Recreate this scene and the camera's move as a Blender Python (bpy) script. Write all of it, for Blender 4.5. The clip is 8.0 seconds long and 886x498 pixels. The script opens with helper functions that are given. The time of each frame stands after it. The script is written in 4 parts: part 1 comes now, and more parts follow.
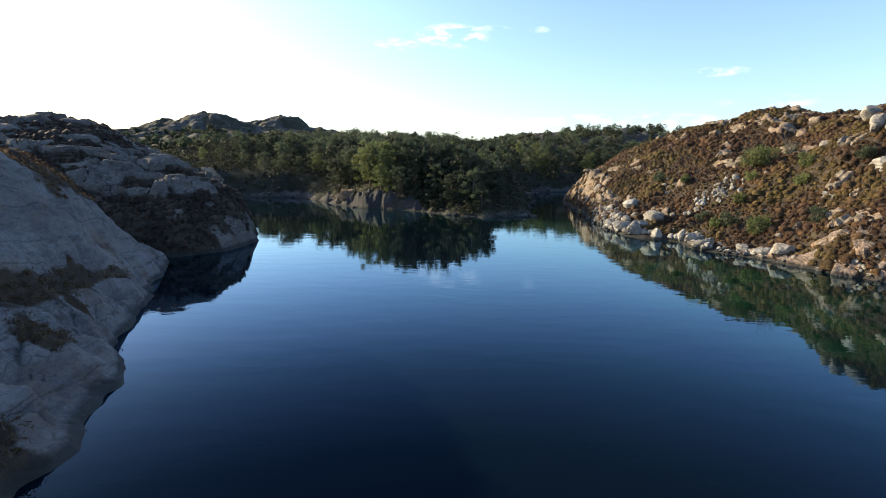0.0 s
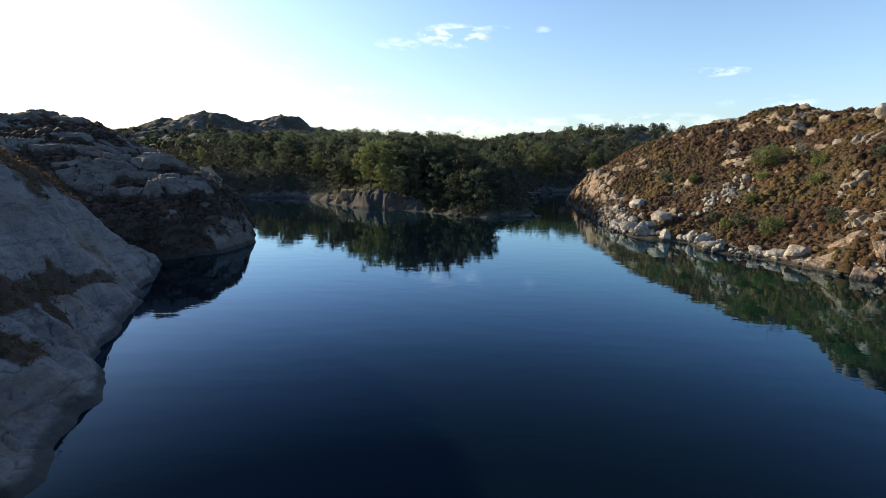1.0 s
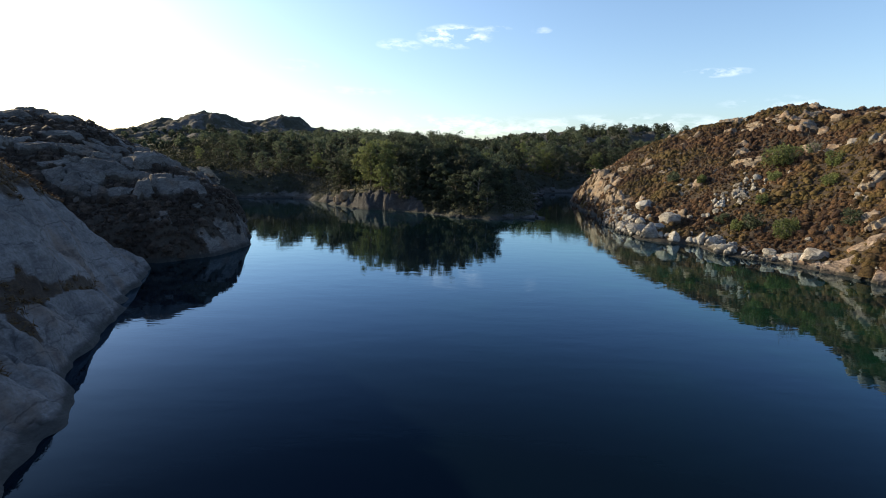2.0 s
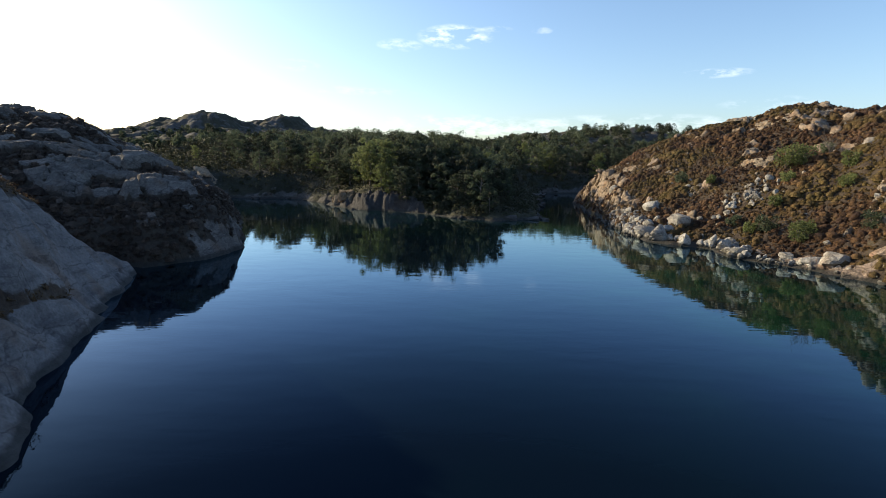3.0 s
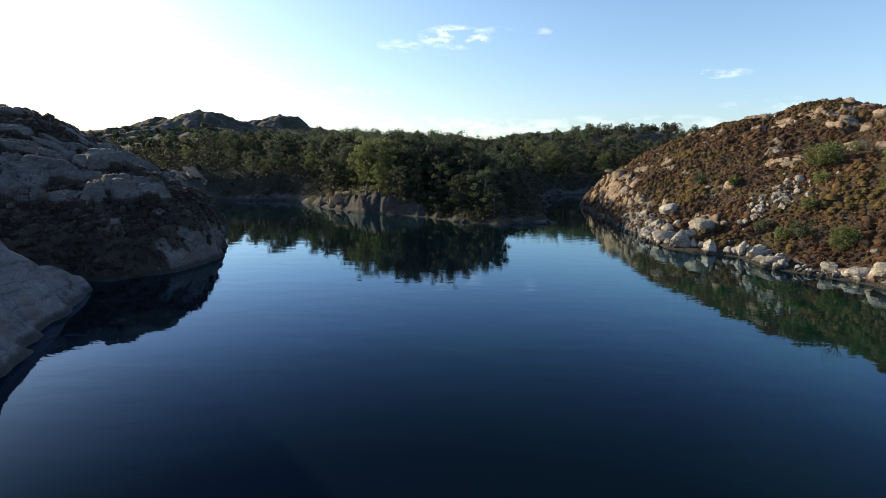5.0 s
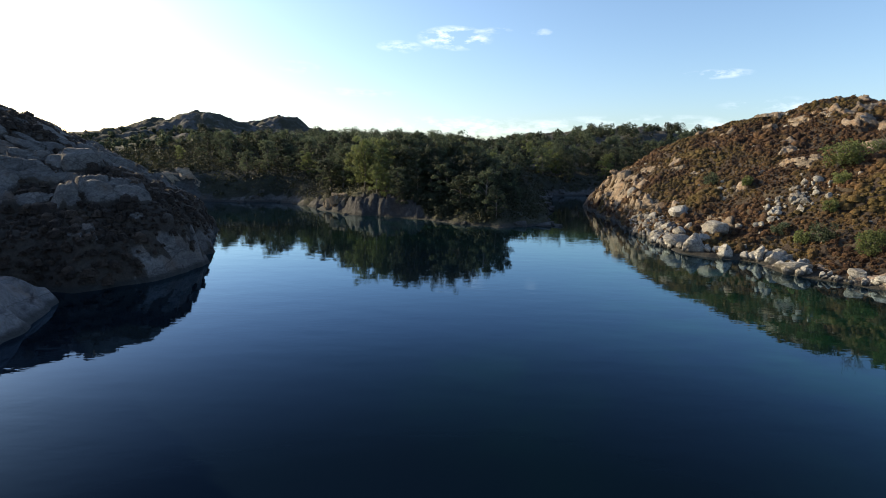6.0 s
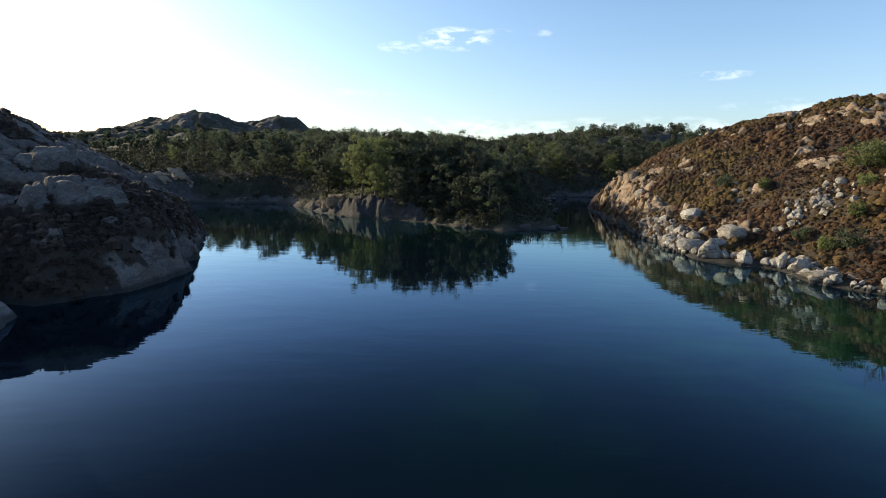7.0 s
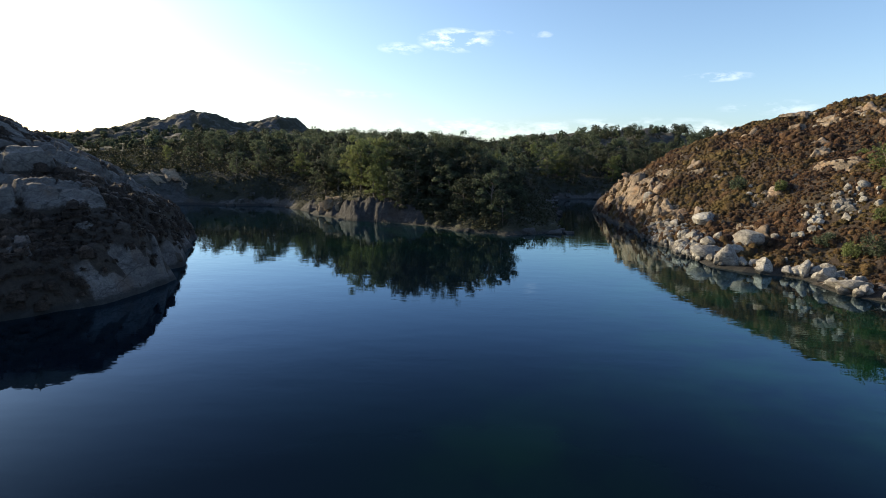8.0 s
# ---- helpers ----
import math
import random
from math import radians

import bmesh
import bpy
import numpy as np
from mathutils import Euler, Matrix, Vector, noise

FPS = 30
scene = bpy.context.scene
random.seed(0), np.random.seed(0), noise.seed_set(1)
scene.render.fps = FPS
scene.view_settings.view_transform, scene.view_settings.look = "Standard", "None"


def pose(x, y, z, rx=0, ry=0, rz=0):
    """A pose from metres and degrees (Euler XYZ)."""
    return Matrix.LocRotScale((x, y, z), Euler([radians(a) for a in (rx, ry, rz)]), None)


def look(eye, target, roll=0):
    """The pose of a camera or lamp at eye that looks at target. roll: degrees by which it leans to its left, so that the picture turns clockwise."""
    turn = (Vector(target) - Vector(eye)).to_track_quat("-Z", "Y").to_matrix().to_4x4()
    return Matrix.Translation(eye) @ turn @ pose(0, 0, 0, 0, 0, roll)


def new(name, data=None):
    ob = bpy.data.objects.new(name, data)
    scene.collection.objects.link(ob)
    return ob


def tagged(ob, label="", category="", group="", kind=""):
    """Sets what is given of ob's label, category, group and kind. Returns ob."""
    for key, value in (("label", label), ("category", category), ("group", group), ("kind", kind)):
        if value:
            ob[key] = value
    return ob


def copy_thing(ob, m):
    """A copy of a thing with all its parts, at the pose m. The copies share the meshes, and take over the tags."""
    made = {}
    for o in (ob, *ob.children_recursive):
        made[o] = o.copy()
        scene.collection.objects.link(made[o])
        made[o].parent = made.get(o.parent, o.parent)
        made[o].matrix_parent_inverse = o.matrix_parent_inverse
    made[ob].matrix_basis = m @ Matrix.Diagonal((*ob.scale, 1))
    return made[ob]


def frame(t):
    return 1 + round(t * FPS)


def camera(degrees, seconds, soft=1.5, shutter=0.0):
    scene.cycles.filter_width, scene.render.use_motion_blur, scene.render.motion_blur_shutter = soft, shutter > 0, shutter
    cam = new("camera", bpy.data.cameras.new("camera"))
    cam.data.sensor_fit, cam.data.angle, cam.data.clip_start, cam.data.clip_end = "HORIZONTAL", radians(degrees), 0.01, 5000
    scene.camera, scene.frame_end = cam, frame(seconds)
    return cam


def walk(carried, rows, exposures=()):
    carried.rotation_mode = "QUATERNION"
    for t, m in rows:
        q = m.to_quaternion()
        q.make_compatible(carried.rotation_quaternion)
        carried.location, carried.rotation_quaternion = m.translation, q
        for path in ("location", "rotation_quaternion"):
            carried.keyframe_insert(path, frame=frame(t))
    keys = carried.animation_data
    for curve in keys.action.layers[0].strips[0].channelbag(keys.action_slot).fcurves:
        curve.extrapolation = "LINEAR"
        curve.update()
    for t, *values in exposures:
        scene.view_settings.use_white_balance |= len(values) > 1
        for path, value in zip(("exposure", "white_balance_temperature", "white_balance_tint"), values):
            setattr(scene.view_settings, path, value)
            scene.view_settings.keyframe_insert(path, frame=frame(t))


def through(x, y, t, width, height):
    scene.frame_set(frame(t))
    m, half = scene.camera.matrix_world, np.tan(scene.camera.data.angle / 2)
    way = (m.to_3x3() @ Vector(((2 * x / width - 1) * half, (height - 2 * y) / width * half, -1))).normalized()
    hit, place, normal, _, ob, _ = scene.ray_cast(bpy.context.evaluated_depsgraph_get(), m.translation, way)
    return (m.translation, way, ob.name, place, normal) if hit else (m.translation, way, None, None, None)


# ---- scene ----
cam = camera(83.0, 8.0, soft=0.6)
PATH = [
    (0, (0.045, -0.737, 7.156), (0.047, 1.232, 6.806), 1.4),
    (0.5, (-0.039, -0.119, 7.121), (-0.039, 1.85, 6.771), 1.4),
    (1, (-0.131, 0.563, 7.059), (-0.132, 2.532, 6.709), 1.4),
    (1.5, (-0.165, 1.286, 7.009), (-0.169, 3.256, 6.66), 1.4),
    (3, (-0.332, 3.733, 6.906), (-0.338, 5.703, 6.559), 1.5),
    (3.5, (-0.391, 4.643, 6.871), (-0.398, 6.612, 6.524), 1.5),
    (4, (-0.447, 5.598, 6.841), (-0.455, 7.567, 6.494), 1.4),
    (4.5, (-0.527, 6.598, 6.83), (-0.533, 8.568, 6.484), 1.5),
    (6, (-0.535, 9.907, 6.765), (-0.542, 11.878, 6.423), 1.4),
    (6.5, (-0.579, 11.061, 6.744), (-0.585, 13.032, 6.404), 1.5),
    (7, (-0.617, 12.278, 6.72), (-0.624, 14.249, 6.381), 1.5),
    (7.5, (-0.643, 13.484, 6.721), (-0.651, 15.455, 6.384), 1.5),
    (8, (-0.741, 14.367, 6.745), (-0.748, 16.339, 6.41), 1.6),
]
walk(cam, [(t, look(eye, target, roll)) for t, eye, target, roll in PATH],
     exposures=[(0.0, 1.0, 6100, 10), (0.5, 0.85, 6100, 10), (1.0, 0.7, 6100, 10), (1.5, 0.63, 6100, 10), (8.0, 0.62, 6100, 10)])

# ---- sky and sun ----
SUN_AZ, SUN_EL = 66.0, 19.0          # degrees left of +Y, degrees up
SUN_DIR = Vector((-math.sin(radians(SUN_AZ)) * math.cos(radians(SUN_EL)),
                  math.cos(radians(SUN_AZ)) * math.cos(radians(SUN_EL)), math.sin(radians(SUN_EL))))
world = bpy.data.worlds.new("world")
scene.world = world
world.use_nodes = True
wn, wl = world.node_tree.nodes, world.node_tree.links
wn.clear()
w_out = wn.new("ShaderNodeOutputWorld")
w_bg = wn.new("ShaderNodeBackground")
w_sky = wn.new("ShaderNodeTexSky")
w_sky.sky_type = "NISHITA"
w_sky.sun_disc = False
w_sky.sun_elevation = radians(SUN_EL)
w_sky.sun_rotation = radians(-SUN_AZ)
w_sky.air_density, w_sky.dust_density, w_sky.ozone_density = 1.0, 1.3, 2.0
w_bg.inputs["Strength"].default_value = 0.15

# thin white clouds: azimuth left of +Y, elevation, half width, half height, in degrees, and density
CLOUDS = [(-0.5, 13.0, 4.2, 1.3, 0.8), (5.4, 12.0, 2.6, 0.7, 0.5), (-5.0, 13.8, 1.8, 0.35, 0.3), (-9.8, 13.6, 1.2, 0.4, 0.3),
          (-27, 9.0, 3.4, 0.5, 0.5), (-31.6, 6.0, 4.5, 0.8, 0.35), (-20, 4.4, 12, 1.0, 0.3), (10, 7.2, 7, 0.5, 0.2), (16, 9.4, 2.5, 0.7, 0.2), (-2, 3.6, 14, 1.6, 0.4), (-30, 3.4, 9, 1.3, 0.4)]
w_co = wn.new("ShaderNodeTexCoord")
w_noise = wn.new("ShaderNodeTexNoise")
w_map = wn.new("ShaderNodeMapping")
w_map.inputs["Scale"].default_value = (24, 24, 66)
w_map.inputs["Rotation"].default_value = (0, radians(12), 0)
w_noise.inputs["Scale"].default_value = 1.0
w_noise.inputs["Detail"].default_value = 7.0
w_noise.inputs["Roughness"].default_value = 0.62
wl.new(w_co.outputs["Generated"], w_map.inputs["Vector"])
wl.new(w_map.outputs[0], w_noise.inputs["Vector"])


def w_math(op, a, b=0.0, c=0.0):
    m = wn.new("ShaderNodeMath")
    m.operation = op
    for socket, v in zip(m.inputs, (a, b, c)):
        if isinstance(v, (int, float)):
            socket.default_value = v
        else:
            wl.new(v, socket)
    return m.outputs[0]


def w_dot(axis):
    d = wn.new("ShaderNodeVectorMath")
    d.operation = "DOT_PRODUCT"
    wl.new(w_co.outputs["Generated"], d.inputs[0])
    d.inputs[1].default_value = axis
    return d.outputs["Value"]


cloud_sum = 0.0
for az, el, half_w, half_h, dense in CLOUDS:
    a, e = radians(az), radians(el)
    away = Vector((-math.sin(a) * math.cos(e), math.cos(a) * math.cos(e), math.sin(e)))
    side = away.cross(Vector((0, 0, 1))).normalized()
    top = side.cross(away)
    u = w_math("MULTIPLY", w_dot(side), 1 / math.sin(radians(half_w)))
    v = w_math("MULTIPLY", w_dot(top), 1 / math.sin(radians(half_h)))
    r2 = w_math("ADD", w_math("MULTIPLY", u, u), w_math("MULTIPLY", v, v))
    front = w_math("GREATER_THAN", w_dot(away), 0.5)
    body = w_math("MAXIMUM", w_math("SUBTRACT", 1.0, r2), 0.0)
    torn = w_math("MULTIPLY_ADD", w_noise.outputs["Fac"], 6.0, -2.75)
    body = w_math("MULTIPLY", w_math("MULTIPLY", body, torn), front)
    body = w_math("MULTIPLY", w_math("MINIMUM", w_math("MAXIMUM", body, 0.0), 1.0), dense)
    cloud_sum = w_math("ADD", body, cloud_sum)
w_mix = wn.new("ShaderNodeMix")
w_mix.data_type = "RGBA"
wl.new(w_math("MINIMUM", cloud_sum, 0.9), w_mix.inputs[0])
wl.new(w_sky.outputs[0], w_mix.inputs[6])
w_mix.inputs[7].default_value = (7.0, 7.0, 7.2, 1)
wl.new(w_mix.outputs[2], w_bg.inputs["Color"])
wl.new(w_bg.outputs[0], w_out.inputs["Surface"])

sun_data = bpy.data.lights.new("sun", "SUN")
sun_data.energy, sun_data.angle, sun_data.color = 5.0, radians(0.6), (1.0, 0.79, 0.46)
sun = new("sun", sun_data)
sun.matrix_world = look(SUN_DIR * 200, (0, 0, 0))


# ---- noise on arrays ----
def hashed(ix, iy, iz, seed):
    h = (ix * 374761393 + iy * 668265263 + iz * 1274126177 + seed * 144665) & 0xFFFFFFFF
    h = ((h ^ (h >> 13)) * 1274126177) & 0xFFFFFFFF
    return ((h ^ (h >> 16)) & 0xFFFF) / 65535.0


def vnoise(x, y, z=0.0, seed=0):
    """Smooth value noise, -1 to 1."""
    x, y, z = np.broadcast_arrays(np.asarray(x, float), np.asarray(y, float), np.asarray(z, float))
    ix, iy, iz = (np.floor(a).astype(np.int64) for a in (x, y, z))
    fx, fy, fz = x - ix, y - iy, z - iz
    fx, fy, fz = (f * f * f * (f * (f * 6 - 15) + 10) for f in (fx, fy, fz))
    out = 0
    for dx in (0, 1):
        for dy in (0, 1):
            for dz in (0, 1):
                out = out + hashed(ix + dx, iy + dy, iz + dz, seed) * (fx if dx else 1 - fx) * (fy if dy else 1 - fy) * (fz if dz else 1 - fz)
    return out * 2 - 1


def fbm(x, y, z=0.0, octaves=4, seed=0, gain=0.5):
    total, amp = 0, 1.0
    for o in range(octaves):
        f = 2.03 ** o
        total = total + amp * vnoise(x * f, y * f, z * f, seed + o * 17)
        amp *= gain
    return total


def cells(x, y, seed=0):
    """Distance to the nearest and second nearest random site, and the nearest site's own number."""
    ix, iy = np.floor(x).astype(np.int64), np.floor(y).astype(np.int64)
    d1, d2, own = np.full(x.shape, 9.0), np.full(x.shape, 9.0), np.zeros(x.shape)
    for dx in (-1, 0, 1):
        for dy in (-1, 0, 1):
            cx, cy = ix + dx, iy + dy
            px, py = cx + hashed(cx, cy, 0, seed), cy + hashed(cx, cy, 1, seed)
            d = np.hypot(px - x, py - y)
            near = d < d1
            d2 = np.where(near, d1, np.minimum(d2, d))
            own = np.where(near, hashed(cx, cy, 2, seed), own)
            d1 = np.where(near, d, d1)
    return d1, d2, own


def step01(a, b, v):
    t = np.clip((v - a) / (b - a), 0, 1)
    return t * t * (3 - 2 * t)


# ---- the lie of the land ----
SHORE_LEFT = [(-13, -60), (-10, -20), (-8, 0), (-7.9, 6), (-8.4, 9.2), (-8.8, 10.5), (-9.6, 12), (-10.7, 14.7), (-11.4, 16.2),
              (-12.2, 17.8), (-13.1, 19.8), (-15, 24.2), (-17.5, 30.1), (-18.4, 31.7), (-20.6, 31.5), (-22.3, 32.6), (-20.6, 33.7), (-18.7, 33.5),
              (-17.6, 34.3), (-16.7, 35.6), (-15.9, 37.7), (-15.5, 38.8), (-15.8, 41.2), (-17, 43.9), (-19.2, 50), (-22.1, 56.9), (-26, 62),
              (-34, 68), (-41, 74), (-44, 79), (-41, 82.5)]
SHORE_FAR = [(-36.5, 86.6), (-30, 86.4), (-27.5, 87.6), (-24, 86.4), (-21, 83.4), (-18.6, 80.6), (-16.9, 76.8), (-13, 72.6), (-7, 70.6), (-2, 68.6),
             (0.7, 64.8), (4.8, 63.3), (8, 64.6), (11.2, 67), (13, 76), (15.5, 88), (18.3, 107), (22, 121), (32, 125), (40, 118), (35, 106), (28, 99)]
SHORE_RIGHT = [(23.2, 95.5), (22.3, 91), (20.9, 76), (19.4, 63.2), (18.1, 55.2), (18.2, 49.8), (20.5, 48.2), (22, 46.2), (22.7, 41.6),
               (25, 38.2), (26.6, 34.3), (28.7, 31.6), (31, 20), (33, 0), (36, -30), (40, -60)]
LAKE = np.array(SHORE_LEFT + SHORE_FAR + SHORE_RIGHT, float)

HEIGHTS_LEFT = [(-12, 8, 3.2), (-15.5, 8, 5.6), (-15, 14.5, 4.7), (-17.3, 18.5, 6.4), (-19.5, 21.8, 6.9), (-18.8, 23.2, 6.8), (-19, 26, 5.7), (-18.9, 29.2, 3.5),
                (-27, 22, 7.5), (-24, 28, 4.5), (-24, 33, 2.2), (-36, 18, 8.5), (-30, 0, 8.5), (-19, 36, 2.5), (-17.2, 38.6, 3.4), (-16, 38.9, 3.2), (-16, 40.6, 3.2), (-16.9, 41.5, 3.6),
                (-21, 35.3, 3.0), (-20.9, 39.8, 4.5), (-26.3, 40.2, 6.1), (-28.8, 42.7, 7.1), (-34, 46.4, 9.9), (-42, 45, 9.1), (-18.6, 43.5, 3.9),
                (-21, 47.8, 4.0), (-23.8, 44.6, 5.4), (-28.3, 51.9, 5.7), (-32.5, 50.5, 8.9), (-33, 56, 8.0)]
HEIGHTS_LEFT += [(-28.5, 56, 5.0), (-31.6, 62, 4.3), (-37, 66, 6.0), (-38, 72, 3.5), (-55, 56, 8), (-56, 80, 4)]
HEIGHTS_FAR = [(-40, 89, 4.0), (-54, 90, 4.5), (-60, 115, 8), (-30, 92, 4.2), (-22, 92, 3.8), (-45, 122, 8.5), (-107, 230, 19.5), (-130, 220, 16), (-86, 222, 16),
               (-107, 340, 26), (-82, 330, 21), (-145, 228, 12), (-60, 290, 14), (-20, 300, 13), (-75, 160, 9), (-20, 125, 6.5), (10, 130, 6.5), (0, 220, 11),
               (-50, 190, 12), (26, 205, 14.6), (56, 256, 20.5), (62, 202, 16.2), (63, 176, 16), (74, 162, 11.5), (45, 133, 5), (28, 134, 4), (92, 150, 11)]
HEIGHTS_FAR += [(-12, 79, 3.2), (-4, 76, 3.5), (5, 71, 2.2), (9.5, 74, 0.9), (11, 84, 1.1), (2, 88, 4.2), (12, 92, 1.6), (-16, 102, 4.5), (13, 112, 3.0)]
HEIGHTS_RIGHT = [(20.6, 54, 1.0), (24.2, 57, 2.0), (27.4, 53, 3.3), (26.3, 59.5, 4.0), (26.5, 66.3, 4.8), (22.9, 72.5, 4.1), (25.9, 77.4, 6.8), (23.7, 89, 3.5),
                 (30.5, 82.8, 9.7), (41.4, 77.7, 13.6), (40.6, 72.2, 12.9), (46.1, 74.5, 14.8), (51, 75.8, 15.1), (33.7, 59, 7.4), (37.8, 53.7, 7.9), (33.3, 43.9, 5.9),
                 (27.9, 39.8, 1.3), (29.4, 37.7, 2.5), (60, 85, 13.2), (58, 60, 16.3), (48, 44, 15.0), (40.6, 45, 12.6), (38.8, 48.8, 10.8), (35.9, 52.2, 8.4), (36.5, 41.5, 8.6), (44, 51, 12.4), (44, 28, 12), (42, 5, 11), (33, 95, 6.5), (45, 100, 6.5), (60, 110, 7)]
HEIGHTS_OUT = [(r * math.cos(a), r * math.sin(a), z) for r, z in ((500, 11), (1400, 12), (3200, 12)) for a in (0.3, 1.35, 2.4, 3.4, 4.5, 5.5)]
SPOTS = np.array(HEIGHTS_LEFT + HEIGHTS_FAR + HEIGHTS_RIGHT + HEIGHTS_OUT, float)


def plate(pts, smooth=1.0):
    """A thin plate laid over the spot heights."""
    n = len(pts)
    q = pts[:, :2] / 100.0
    r2 = ((q[:, None] - q[None]) ** 2).sum(-1)
    k = 0.5 * r2 * np.log(r2 + 1e-12) + np.eye(n) * smooth * 1e-4
    p = np.c_[np.ones(n), q]
    a = np.block([[k, p], [p.T, np.zeros((3, 3))]])
    w = np.linalg.solve(a, np.r_[pts[:, 2], 0, 0, 0])

    def at(x, y):
        x, y = x / 100.0, y / 100.0
        out = w[n] + w[n + 1] * x + w[n + 2] * y
        for i in range(n):
            r2 = (x - q[i, 0]) ** 2 + (y - q[i, 1]) ** 2
            out = out + w[i] * 0.5 * r2 * np.log(r2 + 1e-12)
        return out
    return at


land_top = plate(SPOTS)


def shore_distance(x, y):
    """Metres from the waterline, positive on land."""
    best = np.full(x.shape, 1e9)
    inside = np.zeros(x.shape, bool)
    for (ax, ay), (bx, by) in zip(LAKE, np.roll(LAKE, -1, axis=0)):
        ex, ey = bx - ax, by - ay
        t = np.clip(((x - ax) * ex + (y - ay) * ey) / (ex * ex + ey * ey), 0, 1)
        best = np.minimum(best, np.hypot(x - ax - t * ex, y - ay - t * ey))
        if ay != by:
            inside ^= ((ay > y) != (by > y)) & (x < ex * (y - ay) / ey + ax)
    return np.where(inside, -best, best)


def warped(x, y):
    """Wavers the waterline."""
    return x + 0.5 * fbm(x * 0.35, y * 0.35, 3.1, 3, 5), y + 0.5 * fbm(x * 0.35, y * 0.35, 9.7, 3, 8)


def base_height(x, y):
    """Height of the land without its fine relief, and the distance from the waterline."""
    x, y = np.asarray(x, float), np.asarray(y, float)
    d = shore_distance(*warped(x, y))
    width = np.where(x < 0, 1.7, 2.0) + 2.4 * step01(32.5, 30, y) * (x < 0) + 3.0 * step01(100, 110, y)
    width = width + 4.0 * step01(58, 66, y) * (x < 17) * (x > -19) + 3.0 * step01(76, 84, y) * (x <= -19)
    top = np.maximum(land_top(x, y), 0.6)
    rise = np.clip(d / width, 0, 1)
    rise = rise * (1.6 - 0.6 * rise)
    h = np.where(d > 0, top * rise, np.maximum(d * 0.8, -5.0))
    grow = np.clip(d / 12, 0, 1) * (1 + np.clip((np.hypot(x, y - 40) - 90) / 150, 0, 3))
    h = h + grow * (0.9 * fbm(x * 0.09, y * 0.09, 0.5, 3, 21))
    return h, d


# ---- materials ----
def material(name, rough=0.8):
    m = bpy.data.materials.new(name)
    m.use_nodes = True
    n, l = m.node_tree.nodes, m.node_tree.links
    b = n["Principled BSDF"]
    b.inputs["Roughness"].default_value = rough
    return m, n, l, b


def texnoise(n, l, scale, detail=6.0, rough=0.6, stretch=None, turn=(0, 0, 0)):
    geo = n.new("ShaderNodeNewGeometry")
    tex = n.new("ShaderNodeTexNoise")
    tex.inputs["Scale"].default_value = scale
    tex.inputs["Detail"].default_value = detail
    tex.inputs["Roughness"].default_value = rough
    if stretch:
        mp = n.new("ShaderNodeMapping")
        mp.inputs["Scale"].default_value = stretch
        mp.inputs["Rotation"].default_value = [radians(a) for a in turn]
        l.new(geo.outputs["Position"], mp.inputs["Vector"])
        l.new(mp.outputs[0], tex.inputs["Vector"])
    else:
        l.new(geo.outputs["Position"], tex.inputs["Vector"])
    return tex.outputs["Fac"]


def ramp(n, l, fac, stops):
    r = n.new("ShaderNodeValToRGB")
    while len(r.color_ramp.elements) < len(stops):
        r.color_ramp.elements.new(0.5)
    for e, (p, c) in zip(r.color_ramp.elements, stops):
        e.position = p
        e.color = (*c, 1) if len(c) == 3 else c
    l.new(fac, r.inputs[0])
    return r.outputs[0]


def mixed(n, l, fac, a, b, blend="MIX"):
    m = n.new("ShaderNodeMix")
    m.data_type, m.blend_type = "RGBA", blend
    for socket, v in ((m.inputs[0], fac), (m.inputs[6], a), (m.inputs[7], b)):
        if isinstance(v, (int, float)):
            socket.default_value = v
        elif isinstance(v, tuple):
            socket.default_value = (*v, 1)
        else:
            l.new(v, socket)
    return m.outputs[2]


def bumped(n, l, b, height, strength, distance, under=None):
    bp = n.new("ShaderNodeBump")
    bp.inputs["Strength"].default_value = strength
    bp.inputs["Distance"].default_value = distance
    l.new(height, bp.inputs["Height"])
    if under:
        l.new(under, bp.inputs["Normal"])
    l.new(bp.outputs[0], b.inputs["Normal"])
    return bp.outputs[0]


def cracks(n, l, scale, stretch, turn, width):
    """Joints in the rock: dark lines where cells meet, wavering a little."""
    geo = n.new("ShaderNodeNewGeometry")
    mp = n.new("ShaderNodeMapping")
    mp.inputs["Scale"].default_value = stretch
    mp.inputs["Rotation"].default_value = [radians(a) for a in turn]
    l.new(geo.outputs["Position"], mp.inputs["Vector"])
    wob = n.new("ShaderNodeTexNoise")
    wob.inputs["Scale"].default_value = 1.2
    wob.inputs["Detail"].default_value = 4
    l.new(geo.outputs["Position"], wob.inputs["Vector"])
    add = n.new("ShaderNodeMix")
    add.data_type, add.blend_type = "RGBA", "ADD"
    add.inputs[0].default_value = 0.9
    l.new(mp.outputs[0], add.inputs[6])
    l.new(wob.outputs["Color"], add.inputs[7])
    vor = n.new("ShaderNodeTexVoronoi")
    vor.feature = "DISTANCE_TO_EDGE"
    vor.inputs["Scale"].default_value = scale
    l.new(add.outputs[2], vor.inputs["Vector"])
    return ramp(n, l, vor.outputs["Distance"], [(0.0, (0.22, 0.22, 0.22)), (width, (1, 1, 1))])


